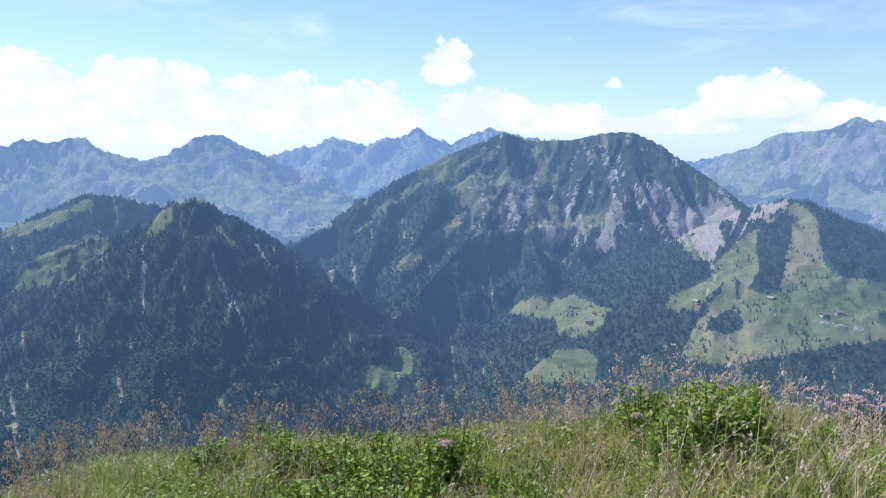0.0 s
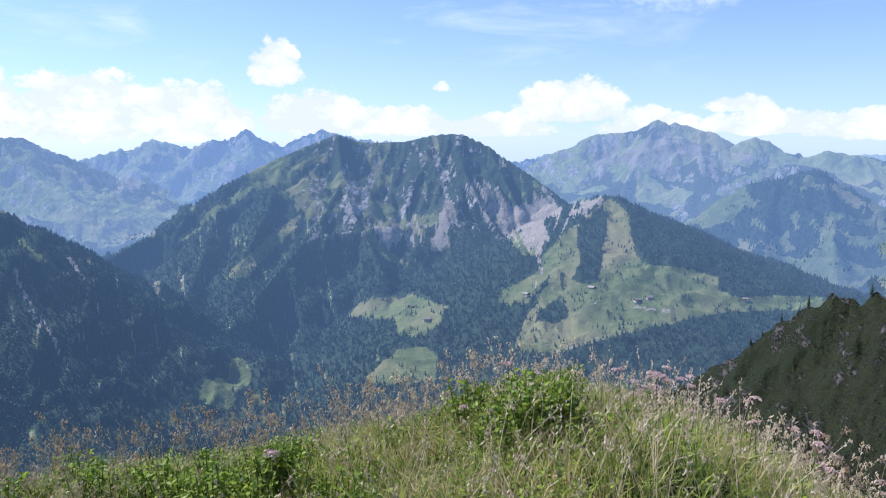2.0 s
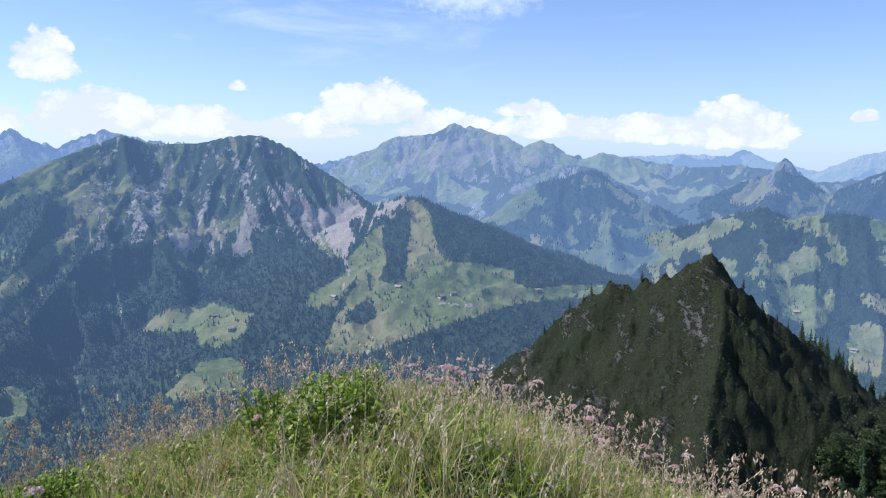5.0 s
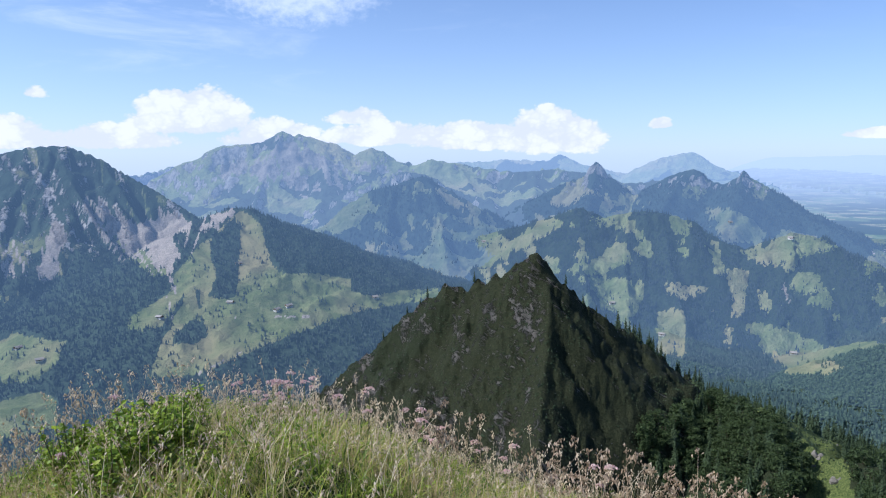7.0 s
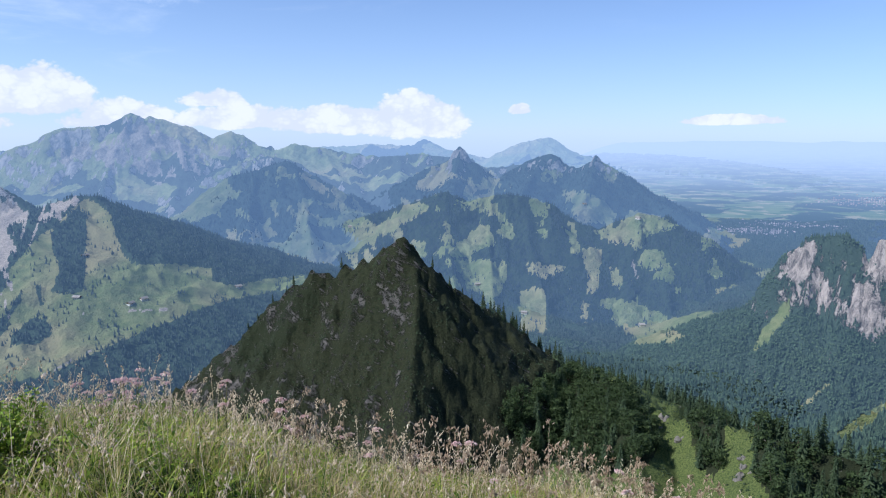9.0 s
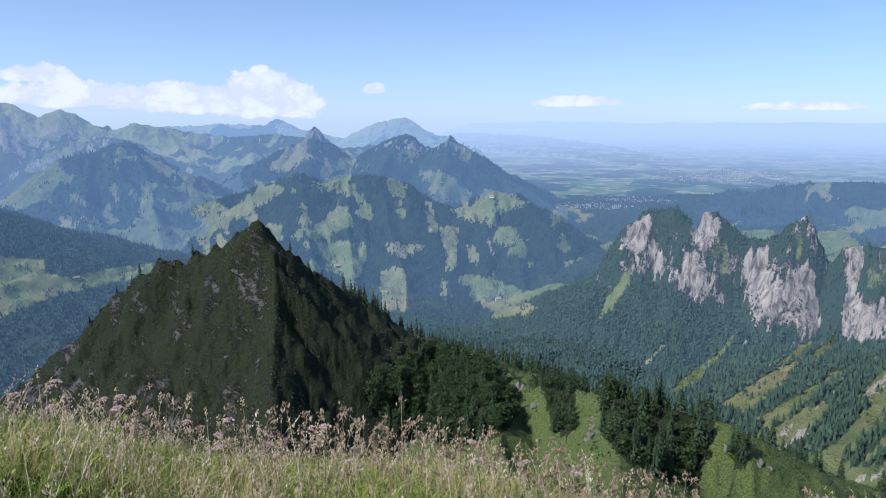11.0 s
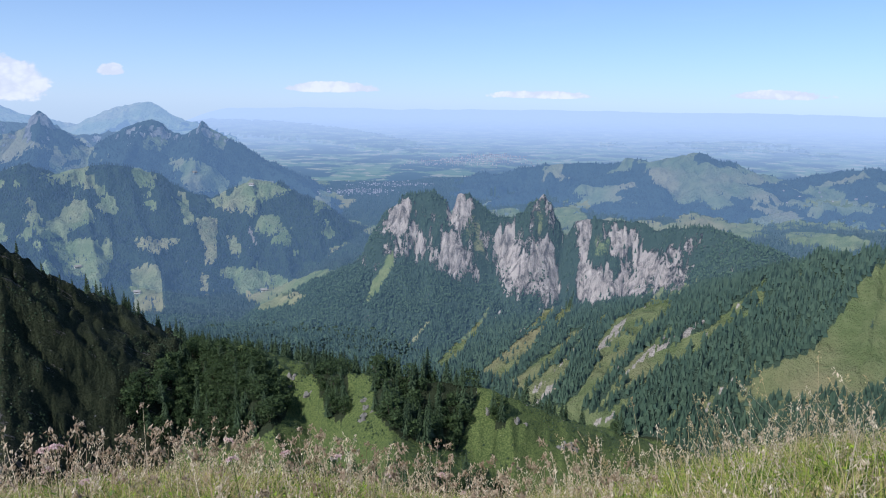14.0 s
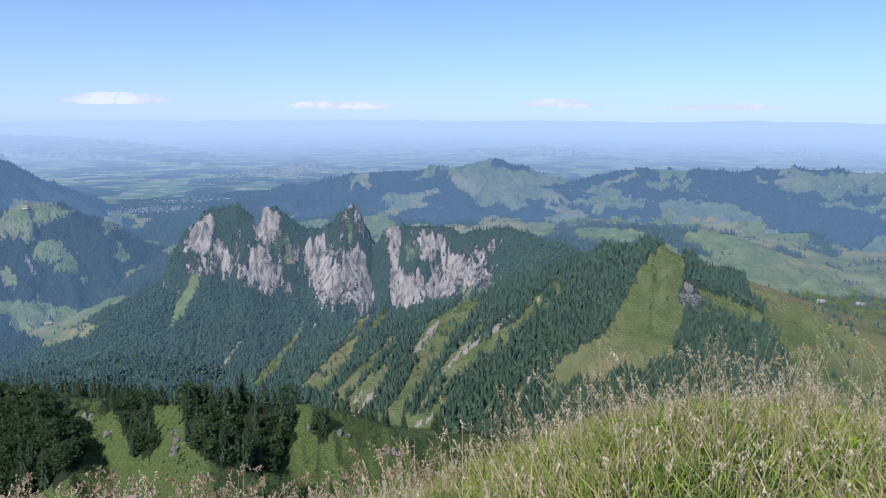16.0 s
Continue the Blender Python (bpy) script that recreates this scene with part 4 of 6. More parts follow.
# groves on the near ridge
area("wood", [(60.9, -20.7), (62.6, -19.4), (64.5, -18.7), (66.1, -19.1), (68.3, -19.8), (70.5, -21.7), (71.6, -23.4), (70.9, -25.0), (69.1, -25.9), (66.1, -26.5), (60.7, -25.6), (58.4, -23.1), (59.7, -20.8)], 0.35)
area("wood", [(73.3, -21.4), (75.0, -20.8), (76.3, -21.3), (76.4, -24.4), (75.7, -25.5), (74.5, -24.8), (74.0, -23.1)], 0.35)
area("wood", [(78.5, -21.7), (79.3, -21.2), (81.4, -21.5), (83.8, -21.6), (87.1, -22.2), (87.7, -23.0), (87.1, -25.0), (85.8, -27.8), (81.3, -26.9), (80.1, -26.3), (78.7, -24.8)], 0.35)
area("wood", [(88.7, -24.5), (89.7, -24.0), (90.3, -25.8), (89.1, -26.0)], 0.35)
for b1, e1 in ((18.4, -8.0), (19.1, -8.6), (19.8, -8.9), (20.4, -8.8), (20.9, -8.2)):
    chute(16.9, -3.0, b1, e1)
for b0, b1 in ((20.6, 20.9), (21.4, 21.3), (22.2, 21.8), (23.0, 22.2), (23.9, 22.8)):
    chute(b0, -4.0 - 0.3 * (b0 - 20.6), b1, -7.6, 0.1)
for k in range(9):
    chute(15.2 + 0.16 * k, -2.2 - 0.1 * k, 17.6 + 0.42 * k, -8.2 - 0.25 * (k % 3), 0.075)
for k in range(4):
    chute(8.6 + 0.75 * k, -5.4 - 0.3 * ((k * 2) % 3), 10.2 + 0.5 * k, -8.6 - 0.4 * (k % 3), 0.09)
patch("scree", 21.2, -9.6, 0.14, 1.3, -14)
patch("path", 29.5, -13.0, 4.2, 0.07, 3, 0.1)
patch("path", 24.4, -16.2, 2.2, 0.07, -22, 0.1)
patch("path", 21.0, -11.8, 0.06, 1.2, -10, 0.1)
for values in [(-1.2, -8.4, 3.4, 0.4, -40), (8.2, -0.4, 2.2, 0.3, 5), (3, -1.6, 2.4, 0.3, -20), (-3, -4.4, 3.0, 0.3, -32), (-6.8, -7.2, 2.0, 0.25, -35), (-3.4, -17.8, 0.8, 1.2, -10), (-5, -19.4, 1.6, 1.0, 30), (-17.0, -8, 1.4, 0.3, 50), (-19.6, -4.8, 1.6, 0.25, 0)]:
    patch("meadow", *values, 1.3)
for values in [(-23.5, -11.6, 0.16, 2.8, 4), (-17.8, -11, 0.12, 3.2, -16), (-16.4, -14, 0.12, 2.6, -20), (-14.6, -9, 0.12, 1.4, -30)]:
    patch("scree", *values, 1.2)
for values in [(44, -5.6, 2.4, 0.35, 12), (43.2, -4.0, 1.4, 0.4, 40), (36.4, -3.0, 2.6, 0.35, -28), (57.2, -4.0, 1.6, 0.6, 0), (61.4, -10.7, 1.4, 0.4, 10)]:
    patch("meadow", *values, 1.5)
patch("scree", 68.9, -10.6, 0.12, 0.9, -20)
for values in [(103.8, -17.5, 4.2, 0.13, -38), (99, -20.6, 2.4, 0.1, -55), (95.6, -18.4, 2.4, 0.08, -48), (91.6, -17.6, 2.0, 0.08, -48), (89, -17, 1.6, 0.08, -50)]:
    patch("scree", *values, 0.8)
for values in [(30.6, -0.4, 1.6, 1.2, 30), (33.2, -1.4, 1.8, 0.9, 40), (28.6, -1.6, 1.0, 1.2, -20), (31.2, -2.6, 1.4, 0.8, 20), (26, -1.4, 1.2, 0.6, -20), (36.6, -1.2, 0.8, 0.6, 20)]:
    patch("scree", *values, 1.2)
# hills before the plain
for values in [(113, -9.4, 3.0, 0.6, 0), (122, -9.6, 3.6, 0.7, 6), (128, -13.2, 4.5, 0.7, 10), (123, -14.6, 3, 0.8, 20), (132, -14, 4, 0.8, 0), (121.5, -11.4, 1.6, 0.5, 8)]:
    patch("meadow", *values, 0.3)


def inside(outline, bearing, e):
    """How deep, in degrees, each point lies inside an outline (negative outside), and which points are near it at all."""
    bs, es = [q[0] for q in outline], [q[1] for q in outline]
    near = (bearing > min(bs) - 1) & (bearing < max(bs) + 1) & (e > min(es) - 1) & (e < max(es) + 1)
    x, y = bearing[near], e[near]
    gap, within = np.full(x.shape, 9.0), np.zeros(x.shape, bool)
    for (x0, y0), (x1, y1) in zip(outline, outline[1:] + outline[:1]):
        t = np.clip(((x - x0) * (x1 - x0) + (y - y0) * (y1 - y0)) / ((x1 - x0) ** 2 + (y1 - y0) ** 2 + 1e-9), 0, 1)
        gap = np.minimum(gap, np.hypot(x - x0 - t * (x1 - x0), y - y0 - t * (y1 - y0)))
        if y0 != y1:
            within ^= ((y0 > y) != (y1 > y)) & (x < x0 + (y - y0) * (x1 - x0) / (y1 - y0))
    depth = np.full(bearing.shape, -9.0)
    depth[near] = np.where(within, gap, -gap)
    return depth, near


def cover_of(bearing, r, z, slope, owner, below, ribs):
    """Shares of meadow, rock, scree and wood at each point of the land."""
    x, y = r * np.sin(np.radians(bearing)), r * np.cos(np.radians(bearing))
    e = np.degrees(np.arctan2(z - EYE, r))
    names = np.array(["ground"] + [q[0] for q in RIDGES])
    who = names[owner]
    wild = (fbm(x / 90, y / 90, 5, 200) - 0.5) * 2
    broad = fbm(x / 420, y / 420, 4, 210)
    meadow, rock, scree, wood = (np.zeros(r.shape) for _ in range(4))
    paths = np.zeros(r.shape)
    # open land far off and on the hills, by chance
    alp = np.where(np.isin(who, ["far_range_a", "far_range_b", "rocky_massif", "green_ridge", "broad_far_peak", "lone_far_peak"]), smooth(0.47, 0.54, broad + 0.14 * wild + 0.03 + 0.09 * (who == "green_ridge") + 0.045 * (e + 1.8) * (who == "rocky_massif")), 0)
    hills = np.where(np.isin(who, ["forest_hills", "wooded_peak", "pasture_hill"]), smooth(0.5, 0.54, 0.5 * broad + 0.5 * fbm(x / 170, y / 170, 4, 214) + 0.16 * wild), 0)
    glades = np.where(np.isin(who, ["alp_hills", "tooth_ridge", "wooded_peak"]), smooth(0.62, 0.65, fbm((bearing + 0.2 * e) / 1.3, e / 1.5, 5, 280) + 0.08 * wild), 0)
    plain = np.where((who == "ground") & (r > 1700) & (bearing > 100), smooth(0.42, 0.46, broad + 0.1 * wild), 0)
    meadow = np.maximum(np.maximum(alp, hills), np.maximum(plain, glades))
    meadow = np.where(np.isin(who, ["dark_peak", "tree_ridge"]), 1.0, meadow)
    meadow = np.where((r < 250), 1.0, meadow)
    high = (who == "scarred_mountain") & (e > -7.2 + 2.4 * wild + np.clip(3 - bearing, 0, 8) * 0.9)
    meadow = np.where(high, np.maximum(meadow, 0.62 * smooth(0.4, 0.56, broad + 0.3 * wild)), meadow)
    streaks = fbm((bearing + 0.35 * e * np.sign(bearing - 11)) / 0.38, e / 2.2, 5, 252) - 0.5
    rill = fbm(bearing / 0.22, e / 0.5, 4, 256) - 0.5
    ledge, faces = np.zeros(r.shape), np.zeros(r.shape)
    for kind, oval, outline, ragged in PATCHES:
        if oval:
            b0, e0, wide, tall, lean = oval
            u, v = bearing - b0, e - e0
            p, q = u * math.cos(lean) - v * math.sin(lean), u * math.sin(lean) + v * math.cos(lean)
            f = 1 - (p / wide) ** 2 - (q / tall) ** 2 + ragged * (wild * 0.9 + rill * 0.8)
            reach = np.abs(u) < wide * 2 + tall * 2 + 1
        else:
            f, reach = inside(outline, bearing, e)
            f = f * 1.6 + ragged * (wild * 0.8 + rill * 1.1) + {"scree": -0.1, "meadow": 0.12, "rock": 0.14}.get(kind, 0.0)
        s = smooth(-0.05, 0.15, f) * reach
        if kind == "scree":
            s = smooth(-0.05, 0.15, f + 2.2 * ragged * streaks - 0.1) * reach
        if kind == "meadow":
            meadow, wood = np.maximum(meadow, s), wood * (1 - s)
        elif kind == "wood":
            meadow, wood = meadow * (1 - s), np.maximum(wood, s)
        elif kind == "scree":
            scree = np.maximum(scree, s)
        elif kind == "path":
            paths = np.maximum(paths, s)
        elif kind == "ledge":
            ledge = np.maximum(ledge, s)
        else:
            faces = np.maximum(faces, s * (0.68 if kind == "crag" else 1.0))
    slide = fbm((bearing + 0.12 * e) / 0.32, e / 3.6, 4, 290) + 0.25 * (fbm(x / 60, y / 60, 3, 292) - 0.5)
    wooded = np.isin(who, ["scarred_mountain", "wooded_hill", "back_hill", "ground"]) & (bearing < 40) & (r > 1100)
    meadow = np.maximum(meadow, wooded * 0.7 * smooth(0.69, 0.76, slide))
    scree = np.maximum(scree, wooded * 0.5 * smooth(0.76, 0.8, slide))
    run, across = bearing * 0.643 + e * 0.766, -bearing * 0.766 + e * 0.643
    stripe = fbm(across / 0.75, run / 7, 3, 270)
    limit = np.interp(bearing, [77, 84, 93, 99, 108], [0.86, 0.7, 0.62, 0.54, 0.5])
    zone = (bearing > 77) & (bearing < 109.5) & (r > 700) & (r < 1420) & np.isin(who, ["cliff_ridge", "ground", "hump_hill"]) & (slope < 0.9) & (e < -12.5) & (e > -26)
    meadow = np.maximum(meadow, smooth(limit + 0.01, limit + 0.04, stripe + 0.06 * rill) * zone * (1 - wood))
    scree = np.maximum(scree, zone * smooth(limit + 0.16, limit + 0.2, stripe + 0.1 * rill) * (bearing > 88) * 0.8)
    side = 123.4 + 0.6 * np.clip(-13 - e, 0, 9) + 1.2 * wild
    rock = np.where(who == "tree_ridge", np.maximum(rock, 0.16), rock)
    beyond = ((who == "ground") & (r > np.interp(bearing, [112, 119, 124], [960, 800, 500])) & (r < 1900) & (bearing > 112)) | ((who == "hump_hill") & (bearing > side))
    meadow = np.where(beyond & (wood < 0.5), np.maximum(meadow, smooth(0.36, 0.42, broad + 0.12 * wild)), meadow)
    back = (who == "ground") & (r > 1850) & (bearing > 70)
    meadow = np.where(back, np.maximum(meadow, smooth(0.44, 0.5, broad + 0.12 * wild)), meadow)
    scree = np.maximum(scree, paths * 0.9)
    steep = slope + 0.25 * wild
    upright = fbm((bearing + 0.45 * e) / 0.8, (e - 0.35 * bearing) / 1.2, 5, 222) - 0.5
    ledges = fbm(bearing / 1.6, e / 1.3, 4, 232) - 0.5
    wall = np.clip(faces - 0.9 * ledge, 0, 1) * (0.52 + 0.75 * smooth(-0.2, 0.02, 0.8 * upright + 0.6 * ledges)) + 0.5 * smooth(1.05, 1.4, slope) * smooth(0.02, 0.12, 0.7 * upright + 0.6 * ledges)
    meadow = np.maximum(meadow, 0.5 * ledge)
    ribbed = smooth(0.05, 0.16, streaks + 0.25 * ribs + 0.1 * wild) * smooth(-9.5, -7.0, e) * smooth(1.0, 4.0, bearing)
    # dark peak: less pale rock right of its spur, shade put into the cover
    bare = np.select([who == "cliff_ridge", who == "dark_peak", who == "scarred_mountain", np.isin(who, ["tooth_ridge", "rocky_massif", "far_range_a", "far_range_b", "green_ridge"])],
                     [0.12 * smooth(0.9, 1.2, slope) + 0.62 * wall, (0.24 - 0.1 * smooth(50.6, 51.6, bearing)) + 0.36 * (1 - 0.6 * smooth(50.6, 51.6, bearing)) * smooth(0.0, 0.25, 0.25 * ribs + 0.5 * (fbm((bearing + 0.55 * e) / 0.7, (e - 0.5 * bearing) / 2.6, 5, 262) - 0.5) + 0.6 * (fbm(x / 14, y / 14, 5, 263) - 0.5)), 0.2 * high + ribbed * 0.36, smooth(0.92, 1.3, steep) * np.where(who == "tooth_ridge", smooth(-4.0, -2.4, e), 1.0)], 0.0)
    rock = np.maximum(np.maximum(rock, bare), 0.8 * faces * (who == "hump_hill"))
    trees = np.clip(1 - meadow - scree * 1.5 - rock * 1.3, 0, 1)
    trees = np.where(np.isin(who, ["far_range_a", "far_range_b", "green_ridge", "broad_far_peak", "lone_far_peak", "lowland_hill", "rocky_massif", "dark_peak", "tree_ridge"]), 0, trees)
    trees = np.where((high & (wood < 0.5)) | ((who == "tooth_ridge") & (e > -2.9)), 0.0, trees)
    trees = np.where((who == "ground") & (r > 3350), 0, trees)
    return np.stack([meadow, rock, scree], -1), np.clip(trees, 0, 1), who, e


B_FINE = np.arange(-37, 137.01, 0.155)
BEARINGS = np.concatenate([np.arange(-180, -37, 4.0), B_FINE, np.arange(140, 180.1, 4.0)])
RADII = np.concatenate([np.geomspace(11, 200, 42)[:-1], np.arange(200, 620, 5.5), np.geomspace(620, 1000, 36)[:-1], np.arange(1000, 1700, 9.0), np.arange(1700, 2800, 12.0), np.arange(2800, 3500, 16.0), np.linspace(3500, 4930, 62)])
GB, GR = np.meshgrid(BEARINGS, RADII, indexing="ij")
GZ, OWNER, BELOW, RIBS = land(GB, GR)
GX, GY = GR * np.sin(np.radians(GB)), GR * np.cos(np.radians(GB))


def steepness():
    dr = np.gradient(GZ, axis=1) / np.gradient(GR, axis=1)
    db = np.gradient(GZ, axis=0) / (np.gradient(np.radians(GB), axis=0) * GR)
    return np.hypot(dr, db)


SLOPE = steepness()
COVER, TREES, WHO, ANGLE = cover_of(GB, GR, GZ, SLOPE, OWNER, BELOW, RIBS)
# the highest angle met so far along each bearing: what lies well under it cannot be seen from the summit
SEEN = ANGLE >= np.maximum.accumulate(ANGLE, axis=1) - 0.3


def mesh_object(name, verts, faces, mat, smooth_faces=True):
    """A mesh from arrays of places and of faces that all have the same number of corners."""
    me = bpy.data.meshes.new(name)
    n, k = faces.shape
    me.vertices.add(len(verts))
    me.vertices.foreach_set("co", np.asarray(verts, np.float32).ravel())
    me.loops.add(n * k)
    me.loops.foreach_set("vertex_index", faces.astype(np.int32).ravel())
    me.polygons.add(n)
    me.polygons.foreach_set("loop_start", np.arange(0, n * k, k, dtype=np.int32))
    me.polygons.foreach_set("use_smooth", np.full(n, smooth_faces))
    me.materials.append(mat)
    me.update(calc_edges=True)
    return new(name, me)


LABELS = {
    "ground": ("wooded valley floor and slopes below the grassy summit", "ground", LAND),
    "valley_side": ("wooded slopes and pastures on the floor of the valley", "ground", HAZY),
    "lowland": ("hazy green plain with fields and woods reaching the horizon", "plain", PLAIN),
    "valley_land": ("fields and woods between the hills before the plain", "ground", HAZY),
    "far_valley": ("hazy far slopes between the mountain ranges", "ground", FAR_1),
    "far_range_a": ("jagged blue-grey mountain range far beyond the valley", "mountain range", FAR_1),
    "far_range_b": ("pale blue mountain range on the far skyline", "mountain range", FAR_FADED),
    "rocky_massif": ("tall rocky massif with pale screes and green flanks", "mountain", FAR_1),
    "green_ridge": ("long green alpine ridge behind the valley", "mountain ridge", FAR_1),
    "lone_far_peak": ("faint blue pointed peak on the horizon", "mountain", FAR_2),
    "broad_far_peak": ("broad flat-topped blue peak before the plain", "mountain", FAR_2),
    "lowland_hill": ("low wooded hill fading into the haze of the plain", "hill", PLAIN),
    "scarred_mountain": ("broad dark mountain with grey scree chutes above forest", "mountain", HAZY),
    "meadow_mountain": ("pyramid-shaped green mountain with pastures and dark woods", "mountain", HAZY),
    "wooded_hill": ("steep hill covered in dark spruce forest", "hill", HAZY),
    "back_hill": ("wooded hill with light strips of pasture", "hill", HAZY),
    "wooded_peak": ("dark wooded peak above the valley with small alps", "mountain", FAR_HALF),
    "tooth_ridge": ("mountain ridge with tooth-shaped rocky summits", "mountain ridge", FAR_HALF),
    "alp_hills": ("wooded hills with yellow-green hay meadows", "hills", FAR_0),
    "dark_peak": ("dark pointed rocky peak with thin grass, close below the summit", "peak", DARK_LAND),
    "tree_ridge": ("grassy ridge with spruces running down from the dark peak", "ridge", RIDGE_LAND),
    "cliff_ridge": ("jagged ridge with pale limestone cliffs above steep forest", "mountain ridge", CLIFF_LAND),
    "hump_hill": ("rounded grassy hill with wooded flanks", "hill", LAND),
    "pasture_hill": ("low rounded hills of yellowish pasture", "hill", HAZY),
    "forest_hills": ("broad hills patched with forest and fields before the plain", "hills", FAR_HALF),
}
owner_names = WHO.copy().astype("<U20")
owner_names[(WHO == "ground") & (GR > 1150) & (GB <= 62)] = "valley_side"
owner_names[(WHO == "ground") & (GR > 3400) & (GB > 62)] = "lowland"
owner_names[(WHO == "ground") & (GR > 1850) & (GR <= 3400) & (GB > 70)] = "valley_land"
owner_names[(WHO == "ground") & (GR > 1450) & (GR <= 3400) & (GB > 46) & (GB <= 72)] = "valley_land"
owner_names[(WHO == "ground") & (GR > 3300) & (GB <= 62)] = "far_valley"
cell = owner_names[:-1, :-1]
ids = np.arange(GB.size).reshape(GB.shape)
QUADS = np.stack([ids[:-1, :-1], ids[:-1, 1:], ids[1:, 1:], ids[1:, :-1]], -1)
ALL = np.stack([GX, GY, GZ], -1).reshape(-1, 3)
TRUE_KM = np.clip(1.25 / np.maximum(-TAN(np.minimum(ANGLE, -0.35)), 1e-3), 0, 200)
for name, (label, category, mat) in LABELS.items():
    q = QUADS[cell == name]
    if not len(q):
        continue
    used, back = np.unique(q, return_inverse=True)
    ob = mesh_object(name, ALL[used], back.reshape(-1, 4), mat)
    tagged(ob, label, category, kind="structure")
    att = ob.data.color_attributes.new("cover", "FLOAT_COLOR", "POINT")
    rgba = np.ones((len(used), 4), np.float32)
    rgba[:, :3] = COVER.reshape(-1, 3)[used]
    att.data.foreach_set("color", rgba.ravel())
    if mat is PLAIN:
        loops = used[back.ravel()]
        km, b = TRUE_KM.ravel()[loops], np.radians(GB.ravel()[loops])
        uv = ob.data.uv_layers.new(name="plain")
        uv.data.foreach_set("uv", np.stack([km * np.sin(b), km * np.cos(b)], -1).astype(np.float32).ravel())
        # map that drives the painted haze, strongest near the horizon
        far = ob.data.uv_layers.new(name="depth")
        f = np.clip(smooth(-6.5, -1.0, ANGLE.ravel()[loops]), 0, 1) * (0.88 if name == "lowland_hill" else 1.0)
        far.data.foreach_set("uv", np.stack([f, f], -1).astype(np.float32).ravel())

# ---- forest ----
rng = np.random.default_rng(5)


def cone_tree(sides=3):
    """A spruce as two ragged skirts, one unit high."""
    v, f = [], []
    for low, high, wide in ((0.02, 0.7, 0.26), (0.4, 1.0, 0.15)):
        s = len(v)
        for k in range(sides):
            a = 2 * math.pi * (k + low * 1.3) / sides
            v.append((wide * math.cos(a), wide * math.sin(a), low + 0.05 * (k % 2)))
        v.append((0, 0, high))
        f += [(s + k, s + (k + 1) % sides, s + sides) for k in range(sides)]
    return np.array(v), np.array(f)


def round_tree():
    """A broadleaf crown as a ragged lump, one unit high."""
    v = [(0, 0, 1.0), (0.02, -0.03, 0.1)]
    for k in range(4):
        a = 2 * math.pi * k / 4
        w = 0.42 + 0.1 * ((k * 3) % 5 - 2) / 2
        v.append((w * math.cos(a), w * math.sin(a), 0.5 + 0.12 * ((k * 2) % 5 - 2) / 2))
    f = [(2 + k, 2 + (k + 1) % 4, 0) for k in range(4)] + [(2 + (k + 1) % 4, 2 + k, 1) for k in range(4)]
    return np.array(v), np.array(f)


def scatter(name, label, shape, where, height, spacing, mat, category="forest"):
    """Trees spread over the cells of the land that the mask names, joined into one wood."""
    area = (np.diff(np.radians(BEARINGS))[:, None] * GR[:-1, :-1] * np.diff(RADII)[None, :])
    want = where[:-1, :-1] * area / spacing(GR[:-1, :-1]) ** 2
    count = rng.poisson(np.minimum(want, 60))
    i, j = np.nonzero(count)
    rep = np.repeat(np.arange(len(i)), count[i, j])
    i, j = i[rep], j[rep]
    if not len(i):
        return
    u, w = rng.random(len(i)), rng.random(len(i))
    p = (ALL[QUADS[i, j, 0]] * ((1 - u) * (1 - w))[:, None] + ALL[QUADS[i, j, 1]] * ((1 - u) * w)[:, None]
         + ALL[QUADS[i, j, 2]] * (u * w)[:, None] + ALL[QUADS[i, j, 3]] * (u * (1 - w))[:, None])
    sv, sf = shape
    size = height * rng.uniform(0.55, 1.25, len(i))
    girth = size * rng.uniform(0.8, 1.35, len(i))
    turn = rng.uniform(0, 6.283, len(i))
    c, s = np.cos(turn)[:, None], np.sin(turn)[:, None]
    x = (sv[None, :, 0] * c - sv[None, :, 1] * s) * girth[:, None] + p[:, :1]
    y = (sv[None, :, 0] * s + sv[None, :, 1] * c) * girth[:, None] + p[:, 1:2]
    z = sv[None, :, 2] * size[:, None] + p[:, 2:] - 0.4
    f = (sf[None] + (np.arange(len(i)) * len(sv))[:, None, None]).reshape(-1, 3)
    ob = mesh_object(name, np.stack([x, y, z], -1).reshape(-1, 3), f, mat, mat is BROADLEAF)
    tagged(ob, label, category, kind="stuff")


